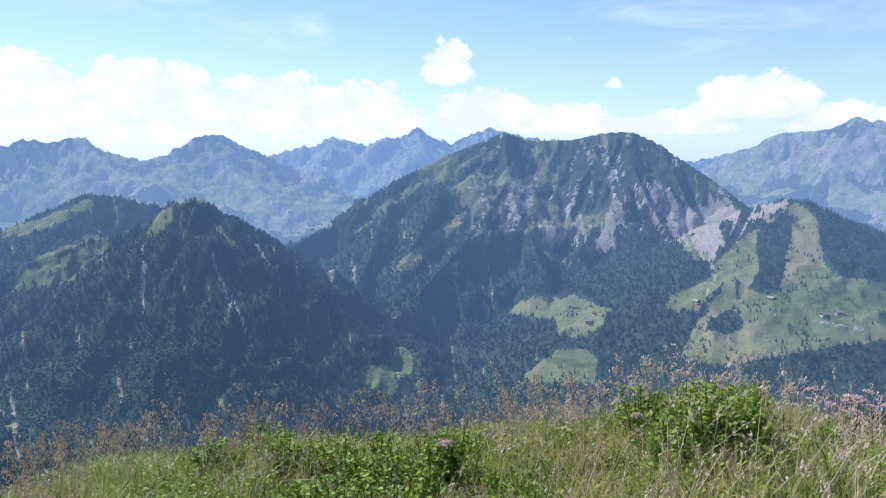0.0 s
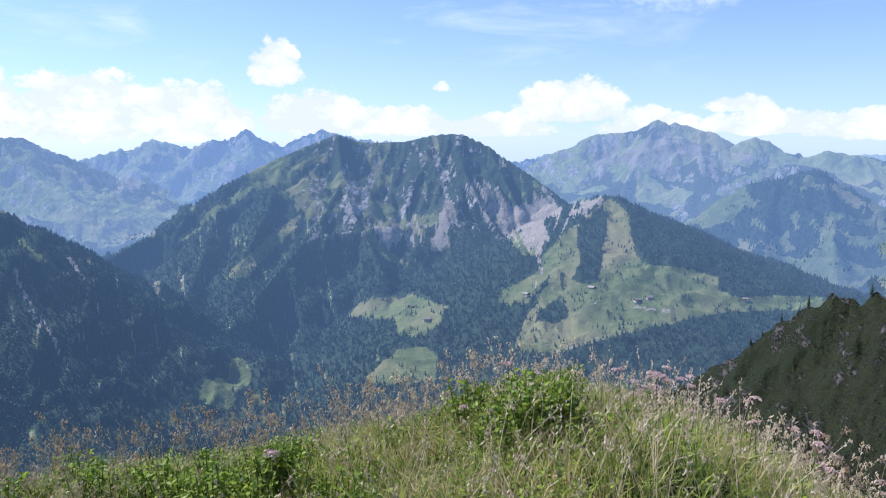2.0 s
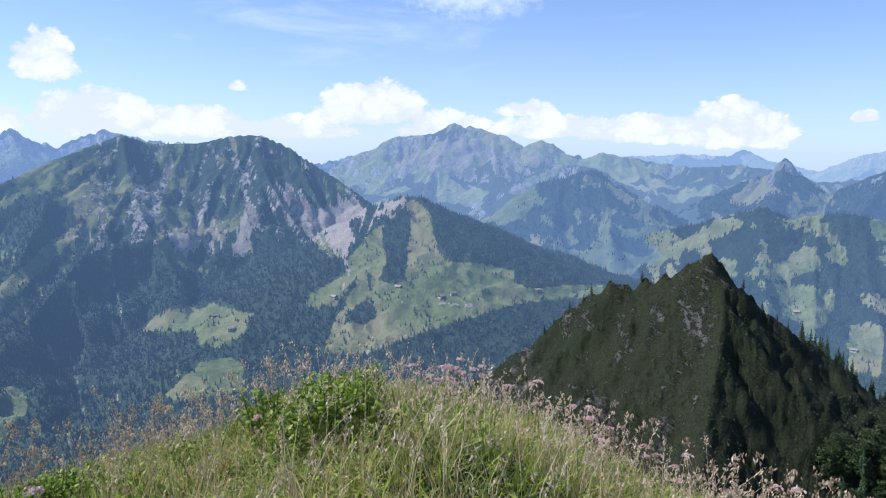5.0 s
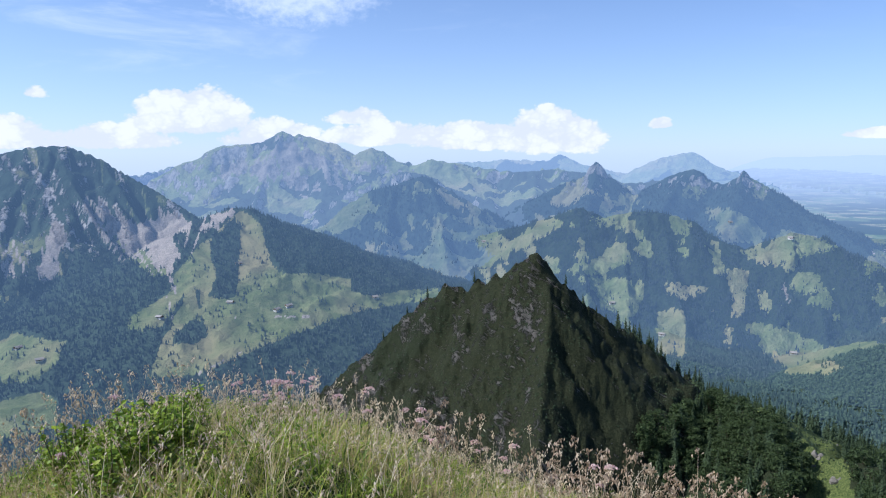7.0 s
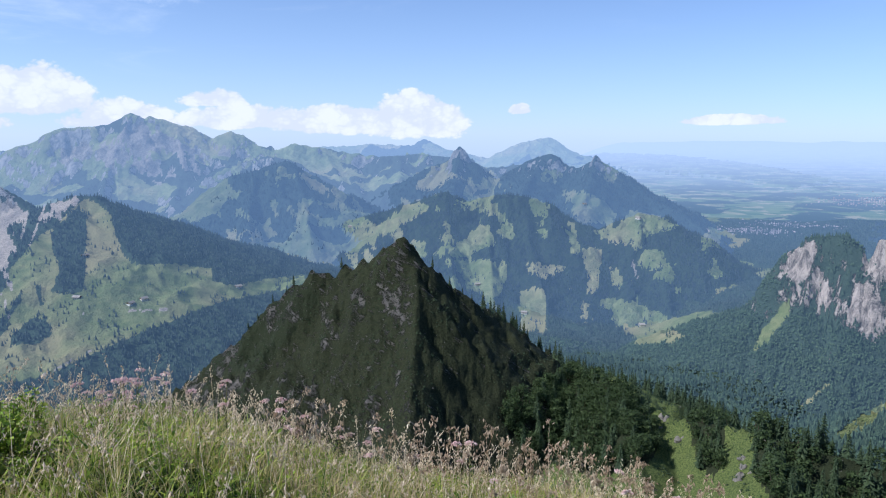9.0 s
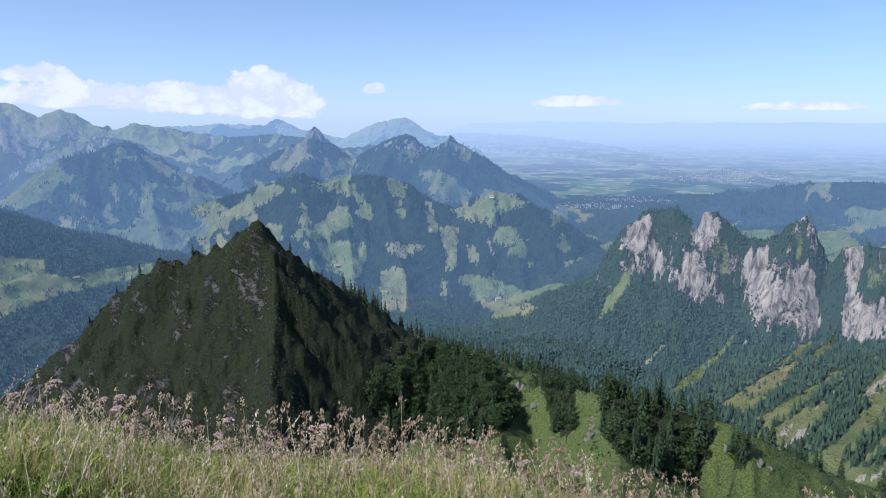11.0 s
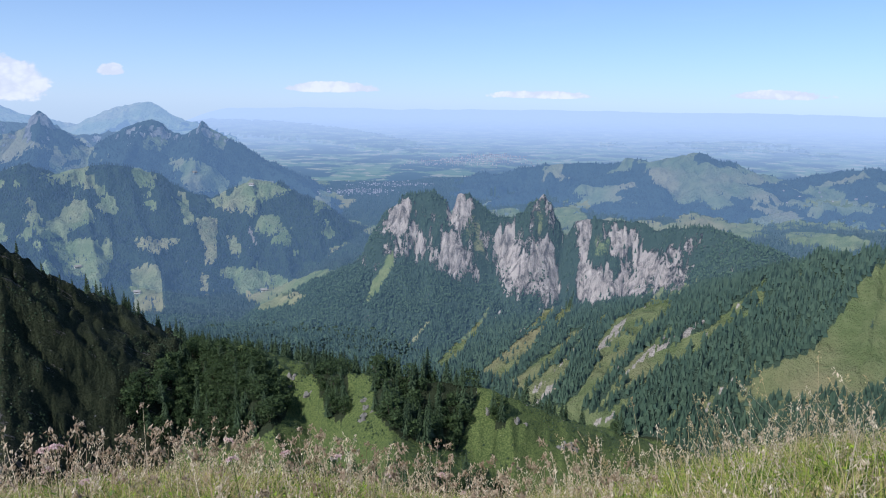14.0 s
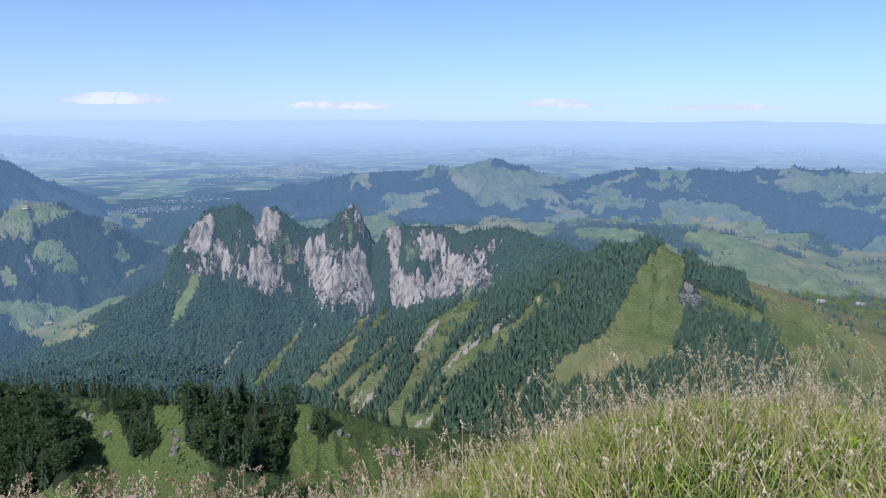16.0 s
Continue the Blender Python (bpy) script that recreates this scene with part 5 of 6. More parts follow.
mask = TREES * SEEN * (GB > -40) * (GB < 140)
mixing = fbm(GX / 130, GY / 130, 4, 300)
broad_share = smooth(0.42, 0.6, mixing + 0.25 * smooth(64, 72, GB) - 0.3 * smooth(88, 100, GB)) * ((GB > 60) & (GB < 112) & (GR > 900) & (GR < 1700)) * 0.6
broad_share = np.maximum(broad_share, smooth(0.36, 0.7, mixing + 0.2 * smooth(-12, -26, GB) + 0.2 * smooth(-14, -20, ANGLE) - 0.22) * (GB < 0) * smooth(1750, 1400, GR) * 0.5)
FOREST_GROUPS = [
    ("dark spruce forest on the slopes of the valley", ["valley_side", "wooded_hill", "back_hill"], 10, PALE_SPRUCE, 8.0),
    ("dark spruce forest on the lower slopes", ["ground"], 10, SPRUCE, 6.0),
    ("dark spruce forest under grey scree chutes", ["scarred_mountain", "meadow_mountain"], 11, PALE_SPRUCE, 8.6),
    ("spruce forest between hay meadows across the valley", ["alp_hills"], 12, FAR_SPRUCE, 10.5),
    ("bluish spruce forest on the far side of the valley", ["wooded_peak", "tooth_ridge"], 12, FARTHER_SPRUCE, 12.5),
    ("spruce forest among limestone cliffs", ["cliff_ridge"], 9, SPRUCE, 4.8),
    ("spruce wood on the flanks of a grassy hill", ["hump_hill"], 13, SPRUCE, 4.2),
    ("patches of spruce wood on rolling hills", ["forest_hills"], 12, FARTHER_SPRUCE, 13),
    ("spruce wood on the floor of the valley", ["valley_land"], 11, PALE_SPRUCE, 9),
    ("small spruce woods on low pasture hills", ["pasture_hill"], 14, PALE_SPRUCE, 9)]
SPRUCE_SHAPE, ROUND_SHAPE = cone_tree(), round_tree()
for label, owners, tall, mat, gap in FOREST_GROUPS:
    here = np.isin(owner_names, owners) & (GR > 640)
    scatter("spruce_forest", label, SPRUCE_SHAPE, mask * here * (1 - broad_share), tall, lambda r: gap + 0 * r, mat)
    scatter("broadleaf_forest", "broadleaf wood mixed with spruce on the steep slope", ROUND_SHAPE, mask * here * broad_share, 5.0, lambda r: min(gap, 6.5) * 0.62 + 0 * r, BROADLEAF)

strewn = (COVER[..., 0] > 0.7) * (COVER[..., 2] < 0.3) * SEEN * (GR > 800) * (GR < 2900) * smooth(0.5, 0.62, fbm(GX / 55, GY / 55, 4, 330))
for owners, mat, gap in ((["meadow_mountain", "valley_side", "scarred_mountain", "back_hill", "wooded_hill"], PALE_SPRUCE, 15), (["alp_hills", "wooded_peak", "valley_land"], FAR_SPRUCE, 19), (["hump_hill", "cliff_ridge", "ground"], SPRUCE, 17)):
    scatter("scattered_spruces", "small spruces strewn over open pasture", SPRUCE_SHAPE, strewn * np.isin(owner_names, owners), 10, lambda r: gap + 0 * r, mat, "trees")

# low shrubs and boulders on the slopes close by
close = np.isin(WHO, ["dark_peak", "tree_ridge"]) * SEEN * (GR < 620)
scatter("alpine_shrubs", "low dark shrubs on the steep slope", ROUND_SHAPE, close * smooth(0.42, 0.6, fbm(GX / 22, GY / 22, 4, 310)), 1.3, lambda r: 2.9 + 0 * r, NEAR_SPRUCE, "shrubs")
scatter("boulders", "grey boulders strewn over the grassy slope", ROUND_SHAPE, close * smooth(0.5, 0.66, fbm(GX / 17, GY / 17, 4, 320)), 1.0, lambda r: 8.5 + 0 * r, STONE, "boulders")

# ---- single trees, chalets, town ----
def part(name, bm, mat, parent, label=""):
    me = bpy.data.meshes.new(name)
    bm.to_mesh(me)
    bm.free()
    me.materials.append(mat)
    ob = new(name, me)
    ob.parent = parent
    return tagged(ob, label) if label else ob


def on_land(bearing, angle):
    """Where the line of sight from the summit along a bearing and an angle meets the land."""
    i = int(np.argmin(np.abs(BEARINGS - bearing)))
    j = int(np.argmax(ANGLE[i] >= angle))
    return Vector((float(GX[i, j]), float(GY[i, j]), float(GZ[i, j])))


def bark_material():
    m, n = material("bark")
    pos = n.add("ShaderNodeNewGeometry").outputs["Position"]
    c = n.mix(n.noise(n.stretch(pos, 6, 6, 1), 1.0, 5), (0.06, 0.045, 0.035, 1), (0.16, 0.12, 0.09, 1))
    finish(n, c, 0.9)
    return m


BARK = bark_material()


def spruce_tree(seed, tall, tiers, twigs):
    """A spruce with a tapered trunk and whorls of drooping, tapering branches that carry small sprays."""
    r = random.Random(seed)
    tree = new("spruce_tree")
    bm = bmesh.new()
    bmesh.ops.create_cone(bm, segments=6, radius1=tall * 0.016, radius2=0.02, depth=tall * 0.97, matrix=Matrix.Translation((0, 0, tall * 0.485)), cap_ends=False)
    part("trunk", bm, BARK, tree)
    bm = bmesh.new()
    for k in range(tiers):
        f = (k + 0.5) / tiers
        z = tall * (0.08 + 0.9 * f)
        wide = tall * 0.2 * (1 - f) ** 0.8 * r.uniform(0.75, 1.2) + 0.15
        arms = max(4, int(twigs * (1 - 0.55 * f)))
        for a in range(arms):
            t = 6.283 * (a + r.random() * 0.8) / arms
            reach = wide * r.uniform(0.6, 1.15)
            dx, dy = math.cos(t), math.sin(t)
            droop = reach * r.uniform(0.25, 0.6)
            half = reach * r.uniform(0.2, 0.34)
            lift = tall / tiers * r.uniform(0.5, 1.0)
            root = bm.verts.new((0, 0, z + lift * 0.6))
            tip = bm.verts.new((dx * reach, dy * reach, z - droop))
            mid = Vector((dx * reach * 0.55, dy * reach * 0.55, z - droop * 0.3))
            left = bm.verts.new(mid + Vector((-dy * half, dx * half, -lift * 0.45)))
            right = bm.verts.new(mid + Vector((dy * half, -dx * half, -lift * 0.45)))
            crown = bm.verts.new(mid + Vector((0, 0, lift * 0.3)))
            for tri in ((root, left, crown), (left, tip, crown), (tip, right, crown), (right, root, crown)):
                bm.faces.new(tri)
    part("crown", bm, NEAR_SPRUCE, tree)
    return tagged(tree, "dark green spruce on the grassy ridge", "tree", "spruces on the near ridge")


def bush_tree(seed, tall):
    """A green alder or beech: short stems and a crown of many small leaf clumps."""
    r = random.Random(seed)
    tree = new("broadleaf_tree")
    bm = bmesh.new()
    for k in range(4):
        t = 6.283 * k / 4 + r.random()
        m = Matrix.Rotation(t, 4, "Z") @ Matrix.Rotation(0.3, 4, "Y") @ Matrix.Translation((0, 0, tall * 0.3))
        bmesh.ops.create_cone(bm, segments=5, radius1=tall * 0.022, radius2=tall * 0.008, depth=tall * 0.6, matrix=m, cap_ends=False)
    part("trunk", bm, BARK, tree)
    bm = bmesh.new()
    for k in range(230):
        t, u = r.random() * 6.283, r.random()
        rad = tall * 0.42 * math.sqrt(r.random()) * (1 - 0.5 * abs(u - 0.4))
        c = Vector((rad * math.cos(t), rad * math.sin(t), tall * (0.2 + 0.8 * u * (1 - 0.4 * (rad / tall) ** 2))))
        s = tall * r.uniform(0.03, 0.06)
        q = [bm.verts.new(c + Vector((r.gauss(0, s), r.gauss(0, s), r.gauss(0, s * 0.7)))) for _ in range(4)]
        for tri in ((0, 1, 2), (0, 2, 3), (0, 3, 1), (1, 3, 2)):
            bm.faces.new([q[i] for i in tri])
    part("crown", bm, NEAR_LEAVES, tree)
    return tagged(tree, "round leafy tree in the wood on the near ridge", "tree", "leafy trees on the near ridge")


NEAR_LEAVES = leaf_material("near_broadleaf_foliage", (0.02, 0.034, 0.012, 1), (0.062, 0.09, 0.03, 1))
r = random.Random(12)
near_models = [spruce_tree(k, 15 + 2 * k, 15, 9) for k in range(4)]
leafy_models = [bush_tree(20 + k, 8 + 2 * k) for k in range(3)]
hilly = np.isin(WHO, ["tree_ridge", "dark_peak", "ground"]) & (GR > 240) & (GR < 640) & (GB > 55) & (GB < 101)
groves = np.argwhere(hilly & SEEN & (COVER[..., 0] < 0.45) & (COVER[..., 1] < 0.3) & (ANGLE > -31))
spots = []
tries = 0
while len(spots) < 820 and tries < 40000 and len(groves):
    tries += 1
    i, j = groves[r.randrange(len(groves))]
    if r.random() > GR[i, j] / 620:
        continue
    p = Vector((float(GX[i, j]) + r.uniform(-2, 2), float(GY[i, j]) + r.uniform(-2, 2), float(GZ[i, j]) - 0.5))
    if all((p - q).length > 3.3 for q in spots):
        spots.append(p)
first = {}


def plant(models, p, scale):
    model = models[r.randrange(len(models))]
    m = Matrix.Translation(p) @ Matrix.Rotation(r.random() * 6.283, 4, "Z")
    if model.name not in first:
        first[model.name] = True
        model.matrix_basis = m
        model.scale = (scale, scale, scale)
        return model
    c = copy_thing(model, m)
    c.scale = (scale, scale, scale)
    return c


kept = {"spruce": 0, "leafy": 0}
thicket = {0: [], 1: []}
for p in spots:
    leafy = r.random() > (0.22 if math.degrees(math.atan2(p.x, p.y)) < 71 else 0.55)
    kind = "leafy" if leafy else "spruce"
    size = r.uniform(0.6, 1.1) if leafy else r.uniform(0.45, 1.05)
    kept[kind] += 1
    if kept[kind] <= 150:
        plant(leafy_models if leafy else near_models, p, size)
    else:
        thicket[int(leafy)].append((p, size))


def join_crowns(name, label, model, places, mat):
    """The rest of a wood, joined: crowns of one tree, turned and sized."""
    crown = [o for o in model.children if o.name.startswith("crown")][0].data
    cv = np.array([v.co for v in crown.vertices])
    cf = np.array([list(f.vertices) for f in crown.polygons])
    vs, fs = [], []
    for k, (p, size) in enumerate(places):
        t = 2.4 * k
        turn = np.array([[math.cos(t), -math.sin(t), 0], [math.sin(t), math.cos(t), 0], [0, 0, 1]])
        vs.append(cv @ turn.T * size + np.array(p))
        fs.append(cf + k * len(cv))
    if vs:
        tagged(mesh_object(name, np.concatenate(vs), np.concatenate(fs), mat, False), label, "trees", kind="stuff")


join_crowns("spruce_wood", "dense dark spruces on the near ridge", near_models[1], thicket[0], NEAR_SPRUCE)
join_crowns("broadleaf_wood", "dense leafy trees among spruces on the near ridge", leafy_models[1], thicket[1], NEAR_LEAVES)
# the row of spruces along and behind the crest of the near ridge
row = []
for k in range(200):
    b = r.choice([r.uniform(56.5, 78), r.uniform(56.5, 78), r.uniform(57, 78), r.uniform(76, 97)])
    i = int(np.argmin(np.abs(BEARINGS - b)))
    js = np.nonzero((GR[i] > 300) & (GR[i] < 600))[0]
    j = js[int(np.argmax(ANGLE[i, js]))] + r.randint(1, 8)
    p, size = Vector((float(GX[i, j]), float(GY[i, j]), float(GZ[i, j]) - 0.5)), r.uniform(0.45, 0.95)
    if k < 70:
        plant(near_models, p, size)
    else:
        row.append((p, size))
join_crowns("spruce_row", "row of dark spruces behind the crest of the near ridge", near_models[2], row, NEAR_SPRUCE)


def outcrop(seed, size):
    """A block of weathered limestone that stands out of the turf."""
    r = random.Random(seed)
    ob = new("rock_outcrop")
    bm = bmesh.new()
    for k in range(4):
        c = Vector((r.uniform(-0.6, 0.6), r.uniform(-0.6, 0.6), r.uniform(-0.1, 0.35))) * size
        m = Matrix.Translation(c) @ Matrix.Rotation(r.random() * 6.283, 4, "Z") @ Matrix.Diagonal((r.uniform(0.4, 0.8), r.uniform(0.3, 0.6), r.uniform(0.4, 0.9), 1))
        made = bmesh.ops.create_icosphere(bm, subdivisions=2, radius=size, matrix=m)["verts"]
        for v in made:
            v.co += Vector((r.gauss(0, 0.09), r.gauss(0, 0.09), r.gauss(0, 0.09))) * size
    part("rock", bm, OUTCROP, ob)
    return tagged(ob, "pale grey rock outcrop on the grassy ridge", "rock", "rock outcrops on the near ridge")


OUTCROP = land_material("outcrop_limestone", 12.0, 1.0, 6.0, stone=((0.13, 0.12, 0.1, 1), (0.33, 0.3, 0.26, 1)), litter=((0.12, 0.11, 0.095, 1), (0.27, 0.245, 0.21, 1)))
rocks = [outcrop(70 + k, 1.2 + 0.5 * k) for k in range(3)]
for b, e in ((77.7, -24.3), (77.9, -24.8), (77.5, -25.3), (78.3, -24.9), (71.7, -22.1), (71.5, -22.6), (95.4, -27.0), (96.0, -27.2), (94.8, -27.3), (73.0, -23.6), (79.6, -22.8), (88.4, -25.0), (90.8, -25.2), (91.6, -26.0)):
    plant(rocks, on_land(b, e) - Vector((0, 0, 0.9)), r.uniform(0.9, 1.6))
# a few dwarf spruces on the dark peak's edge
for b in (37.5, 38.4, 39.6, 40.6, 41.3, 45.2, 52.6, 54.0, 55.0, 55.8):
    i = int(np.argmin(np.abs(BEARINGS - b)))
    js = np.nonzero((GR[i] > 300) & (GR[i] < 600))[0]
    j = js[int(np.argmax(ANGLE[i, js]))]
    plant(near_models, Vector((float(GX[i, j]), float(GY[i, j]), float(GZ[i, j]) - 0.4)), r.uniform(0.2, 0.4))

# lone trees on the pastures
far_models = []
for k in range(2):
    tree = spruce_tree(40 + k, 13 + 3 * k, 8, 6)
    tagged(tree, "single spruce standing on an open pasture", "tree", "lone spruces on the pastures")
    for o in tree.children:
        if o.name.startswith("crown"):
            o.data.materials[0] = SPRUCE
    far_models.append(tree)
open_land = np.argwhere((COVER[..., 0] > 0.85) & (COVER[..., 2] < 0.2) & SEEN & (GR > 700) & (GR < 2750) & (GB > -34) & (GB < 134)
                        & np.isin(WHO, ["ground", "meadow_mountain", "alp_hills", "hump_hill", "pasture_hill", "scarred_mountain", "wooded_hill", "back_hill"]) & (ANGLE > -18.5))
for i, j in open_land[rng.choice(len(open_land), 54, replace=False)]:
    plant(far_models, Vector((float(GX[i, j]), float(GY[i, j]), float(GZ[i, j]) - 0.3)), r.uniform(0.5, 1.05))


def plain_material(name, dark, light, scale=2.0, rough=0.8):
    m, n = material(name)
    pos = n.add("ShaderNodeNewGeometry").outputs["Position"]
    finish(n, n.mix(n.noise(pos, scale, 5), dark, light), rough)
    return m


TIMBER = plain_material("weathered_timber", (0.14, 0.1, 0.07, 1), (0.26, 0.2, 0.15, 1))
SHINGLE = plain_material("grey_shingles", (0.22, 0.21, 0.2, 1), (0.4, 0.38, 0.36, 1))
PLASTER = plain_material("white_plaster", (0.6, 0.58, 0.54, 1), (0.8, 0.78, 0.74, 1))


def box(bm, x0, y0, z0, x1, y1, z1):
    v = [bm.verts.new(p) for p in ((x0, y0, z0), (x1, y0, z0), (x1, y1, z0), (x0, y1, z0), (x0, y0, z1), (x1, y0, z1), (x1, y1, z1), (x0, y1, z1))]
    for f in ((0, 3, 2, 1), (4, 5, 6, 7), (0, 1, 5, 4), (1, 2, 6, 5), (2, 3, 7, 6), (3, 0, 4, 7)):
        bm.faces.new([v[i] for i in f])


def chalet():
    """A low alpine hut: stone base, timber walls, wide pitched roof, door and two windows."""
    hut = new("alpine_hut")
    bm = bmesh.new()
    box(bm, -8, -5, -3, 8, 5, 1.2)
    part("stone_base", bm, PLASTER, hut)
    bm = bmesh.new()
    box(bm, -7.9, -4.9, 1.2, 7.9, 4.9, 3.6)
    for x in (-7.9, 7.9):
        bm.faces.new([bm.verts.new(p) for p in ((x, -4.9, 3.6), (x, 4.9, 3.6), (x, 0, 6.6))])
    part("wall", bm, TIMBER, hut)
    for s in (-1, 1):
        bm = bmesh.new()
        v = [bm.verts.new((x, s * y, z)) for x, y, z in ((-9, 0, 6.9), (9, 0, 6.9), (9, 6.6, 2.9), (-9, 6.6, 2.9), (-9, 0, 6.6), (9, 0, 6.6), (9, 6.6, 2.6), (-9, 6.6, 2.6))]
        for f in ((0, 1, 2, 3), (7, 6, 5, 4), (0, 4, 5, 1), (1, 5, 6, 2), (2, 6, 7, 3), (3, 7, 4, 0)):
            bm.faces.new([v[i] for i in f])
        part("roof", bm, SHINGLE, hut)
    bm = bmesh.new()
    box(bm, -1, -5.1, 0, 1, -4.9, 2.4)
    part("door", bm, BARK, hut)
    for x in (-5, 4):
        bm = bmesh.new()
        box(bm, x, -5.05, 1.6, x + 1.4, -4.9, 2.8)
        part("window", bm, SHINGLE, hut)
    return tagged(hut, "small alpine hut with a grey roof on a pasture", "hut", "alpine huts on the pastures")


hut = chalet()
HUTS = [(25.4, -11.7), (26.2, -8.8), (29.0, -12.6), (36.9, -11.8), (12.0, -14.5), (10.8, -13.5), (20.2, -12.6), (56.3, -12.3), (60.2, -14.6), (69.6, -14.9), (69.0, -6.7), (46.0, -7.4), (128.8, -13.3), (131.4, -13.2), (64.8, -5.6), (29.9, -12.4)]
for k, (b, e) in enumerate(HUTS):
    p = on_land(b, e)
    m = Matrix.Translation(p) @ Matrix.Rotation(radians(-b + r.uniform(-50, 50)), 4, "Z")
    if k == 0:
        hut.matrix_basis = m
    else:
        copy_thing(hut, m)


def town(name, label, places, count):
    """Far towns on the plain: many small pale houses with pitched roofs, too small to tell apart."""
    v, f = [], []
    for k in range(count):
        b0, e0, wide, high = places[k % len(places)]
        p = on_land(b0 + r.gauss(0, wide), e0 + r.gauss(0, high))
        if math.hypot(p.x, p.y) < 2900:
            continue
        w, d, h, t = r.uniform(1.6, 4.6), r.uniform(1.6, 3.4), r.uniform(1.2, 2.6), r.random() * 3.14
        s = len(v)
        for x, y, z in ((-w, -d, -2), (w, -d, -2), (w, d, -2), (-w, d, -2), (-w, -d, h), (w, -d, h), (w, d, h), (-w, d, h), (-w, 0, h + d * 0.6), (w, 0, h + d * 0.6)):
            v.append((p.x + x * math.cos(t) - y * math.sin(t), p.y + x * math.sin(t) + y * math.cos(t), p.z + z))
        f += [(s + a, s + b, s + c) for a, b, c in ((0, 1, 5), (0, 5, 4), (1, 2, 6), (1, 6, 5), (2, 3, 7), (2, 7, 6), (3, 0, 4), (3, 4, 7), (4, 5, 9), (4, 9, 8), (6, 7, 8), (6, 8, 9), (5, 6, 9), (7, 4, 8))]
    tagged(mesh_object(name, np.array(v), np.array(f), TOWN, False), label, "town", kind="stuff")


# houses faded by the same emitted haze
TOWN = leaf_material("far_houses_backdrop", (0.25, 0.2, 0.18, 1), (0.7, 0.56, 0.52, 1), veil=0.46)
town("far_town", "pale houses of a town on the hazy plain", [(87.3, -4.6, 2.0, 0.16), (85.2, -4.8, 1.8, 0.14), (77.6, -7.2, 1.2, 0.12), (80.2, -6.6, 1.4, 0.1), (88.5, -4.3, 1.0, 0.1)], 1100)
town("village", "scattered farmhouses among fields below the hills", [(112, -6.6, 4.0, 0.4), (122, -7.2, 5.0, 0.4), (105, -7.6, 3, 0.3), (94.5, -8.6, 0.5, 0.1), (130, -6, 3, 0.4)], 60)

# ---- the grassy summit ----
def turf_material():
    m, n = material("turf")
    pos = n.add("ShaderNodeNewGeometry").outputs["Position"]
    a, b = n.noise(pos, 1.3, 5), n.noise(pos, 14.0, 6, 0.65)
    c = n.mix(n.ramp(a, 0.35, 0.65), (0.035, 0.05, 0.012, 1), (0.07, 0.065, 0.025, 1))
    c = n.mix(n.ramp(b, 0.35, 0.7), c, (0.012, 0.014, 0.006, 1))
    finish(n, c, 0.95, b, 0.9, 0.05, 0.1)
    return m


def blade_material(name, fresh, pale, dry, through, dryness):
    """Grass: every blade has its own tint, and fresher and drier patches follow one another."""
    m, n = material(name)
    geo = n.add("ShaderNodeNewGeometry")
    rnd, pos = geo.outputs["Random Per Island"], geo.outputs["Position"]
    area = n.noise(pos, 1.4, 4, 0.6)
    c = n.mix(n.ramp(rnd, 0.0, 1.0), fresh, pale)
    c = n.mix(n.ramp(n.math("ADD", n.math("MULTIPLY", n.math("FRACT", n.math("MULTIPLY", rnd, 37.0)), 0.5), area), dryness, dryness + 0.3), c, dry)
    b = n.add("ShaderNodeBsdfPrincipled", {"Base Color": c, "Roughness": 0.5, "Specular IOR Level": 0.3})
    t = n.add("ShaderNodeBsdfTranslucent", {"Color": c})
    s = n.add("ShaderNodeMixShader", {0: through, 1: b.outputs[0], 2: t.outputs[0]})
    n.add("ShaderNodeOutputMaterial", {"Surface": s.outputs[0]})
    return m


TURF = turf_material()
BLADES = blade_material("grass_blades", (0.05, 0.115, 0.01, 1), (0.42, 0.48, 0.065, 1), (0.6, 0.47, 0.2, 1), 0.38, 0.76)
STRAW = blade_material("dry_grass", (0.36, 0.28, 0.12, 1), (0.66, 0.55, 0.3, 1), (0.5, 0.36, 0.2, 1), 0.35, 0.7)
HEADS = blade_material("seed_heads", (0.52, 0.41, 0.27, 1), (0.86, 0.74, 0.56, 1), (0.66, 0.53, 0.36, 1), 0.45, 0.75)
DRIED = blade_material("dried_flowers", (0.24, 0.16, 0.09, 1), (0.5, 0.39, 0.26, 1), (0.38, 0.27, 0.18, 1), 0.3, 0.7)
LEAF = blade_material("broad_leaves", (0.11, 0.19, 0.015, 1), (0.38, 0.47, 0.05, 1), (0.42, 0.41, 0.09, 1), 0.42, 0.9)
PINK = blade_material("pink_petals", (0.66, 0.4, 0.38, 1), (0.82, 0.66, 0.6, 1), (0.72, 0.58, 0.48, 1), 0.3, 0.85)
STEM = plain_material("green_stem", (0.08, 0.1, 0.03, 1), (0.14, 0.13, 0.05, 1), 30.0)


def hummocks(b, r):
    x, y = r * np.sin(np.radians(b)), r * np.cos(np.radians(b))
    return (fbm(x / 0.6, y / 0.6, 4, 500) - 0.5) * 0.24 * np.clip(r / 3, 0, 1) * smooth(11, 9, r)


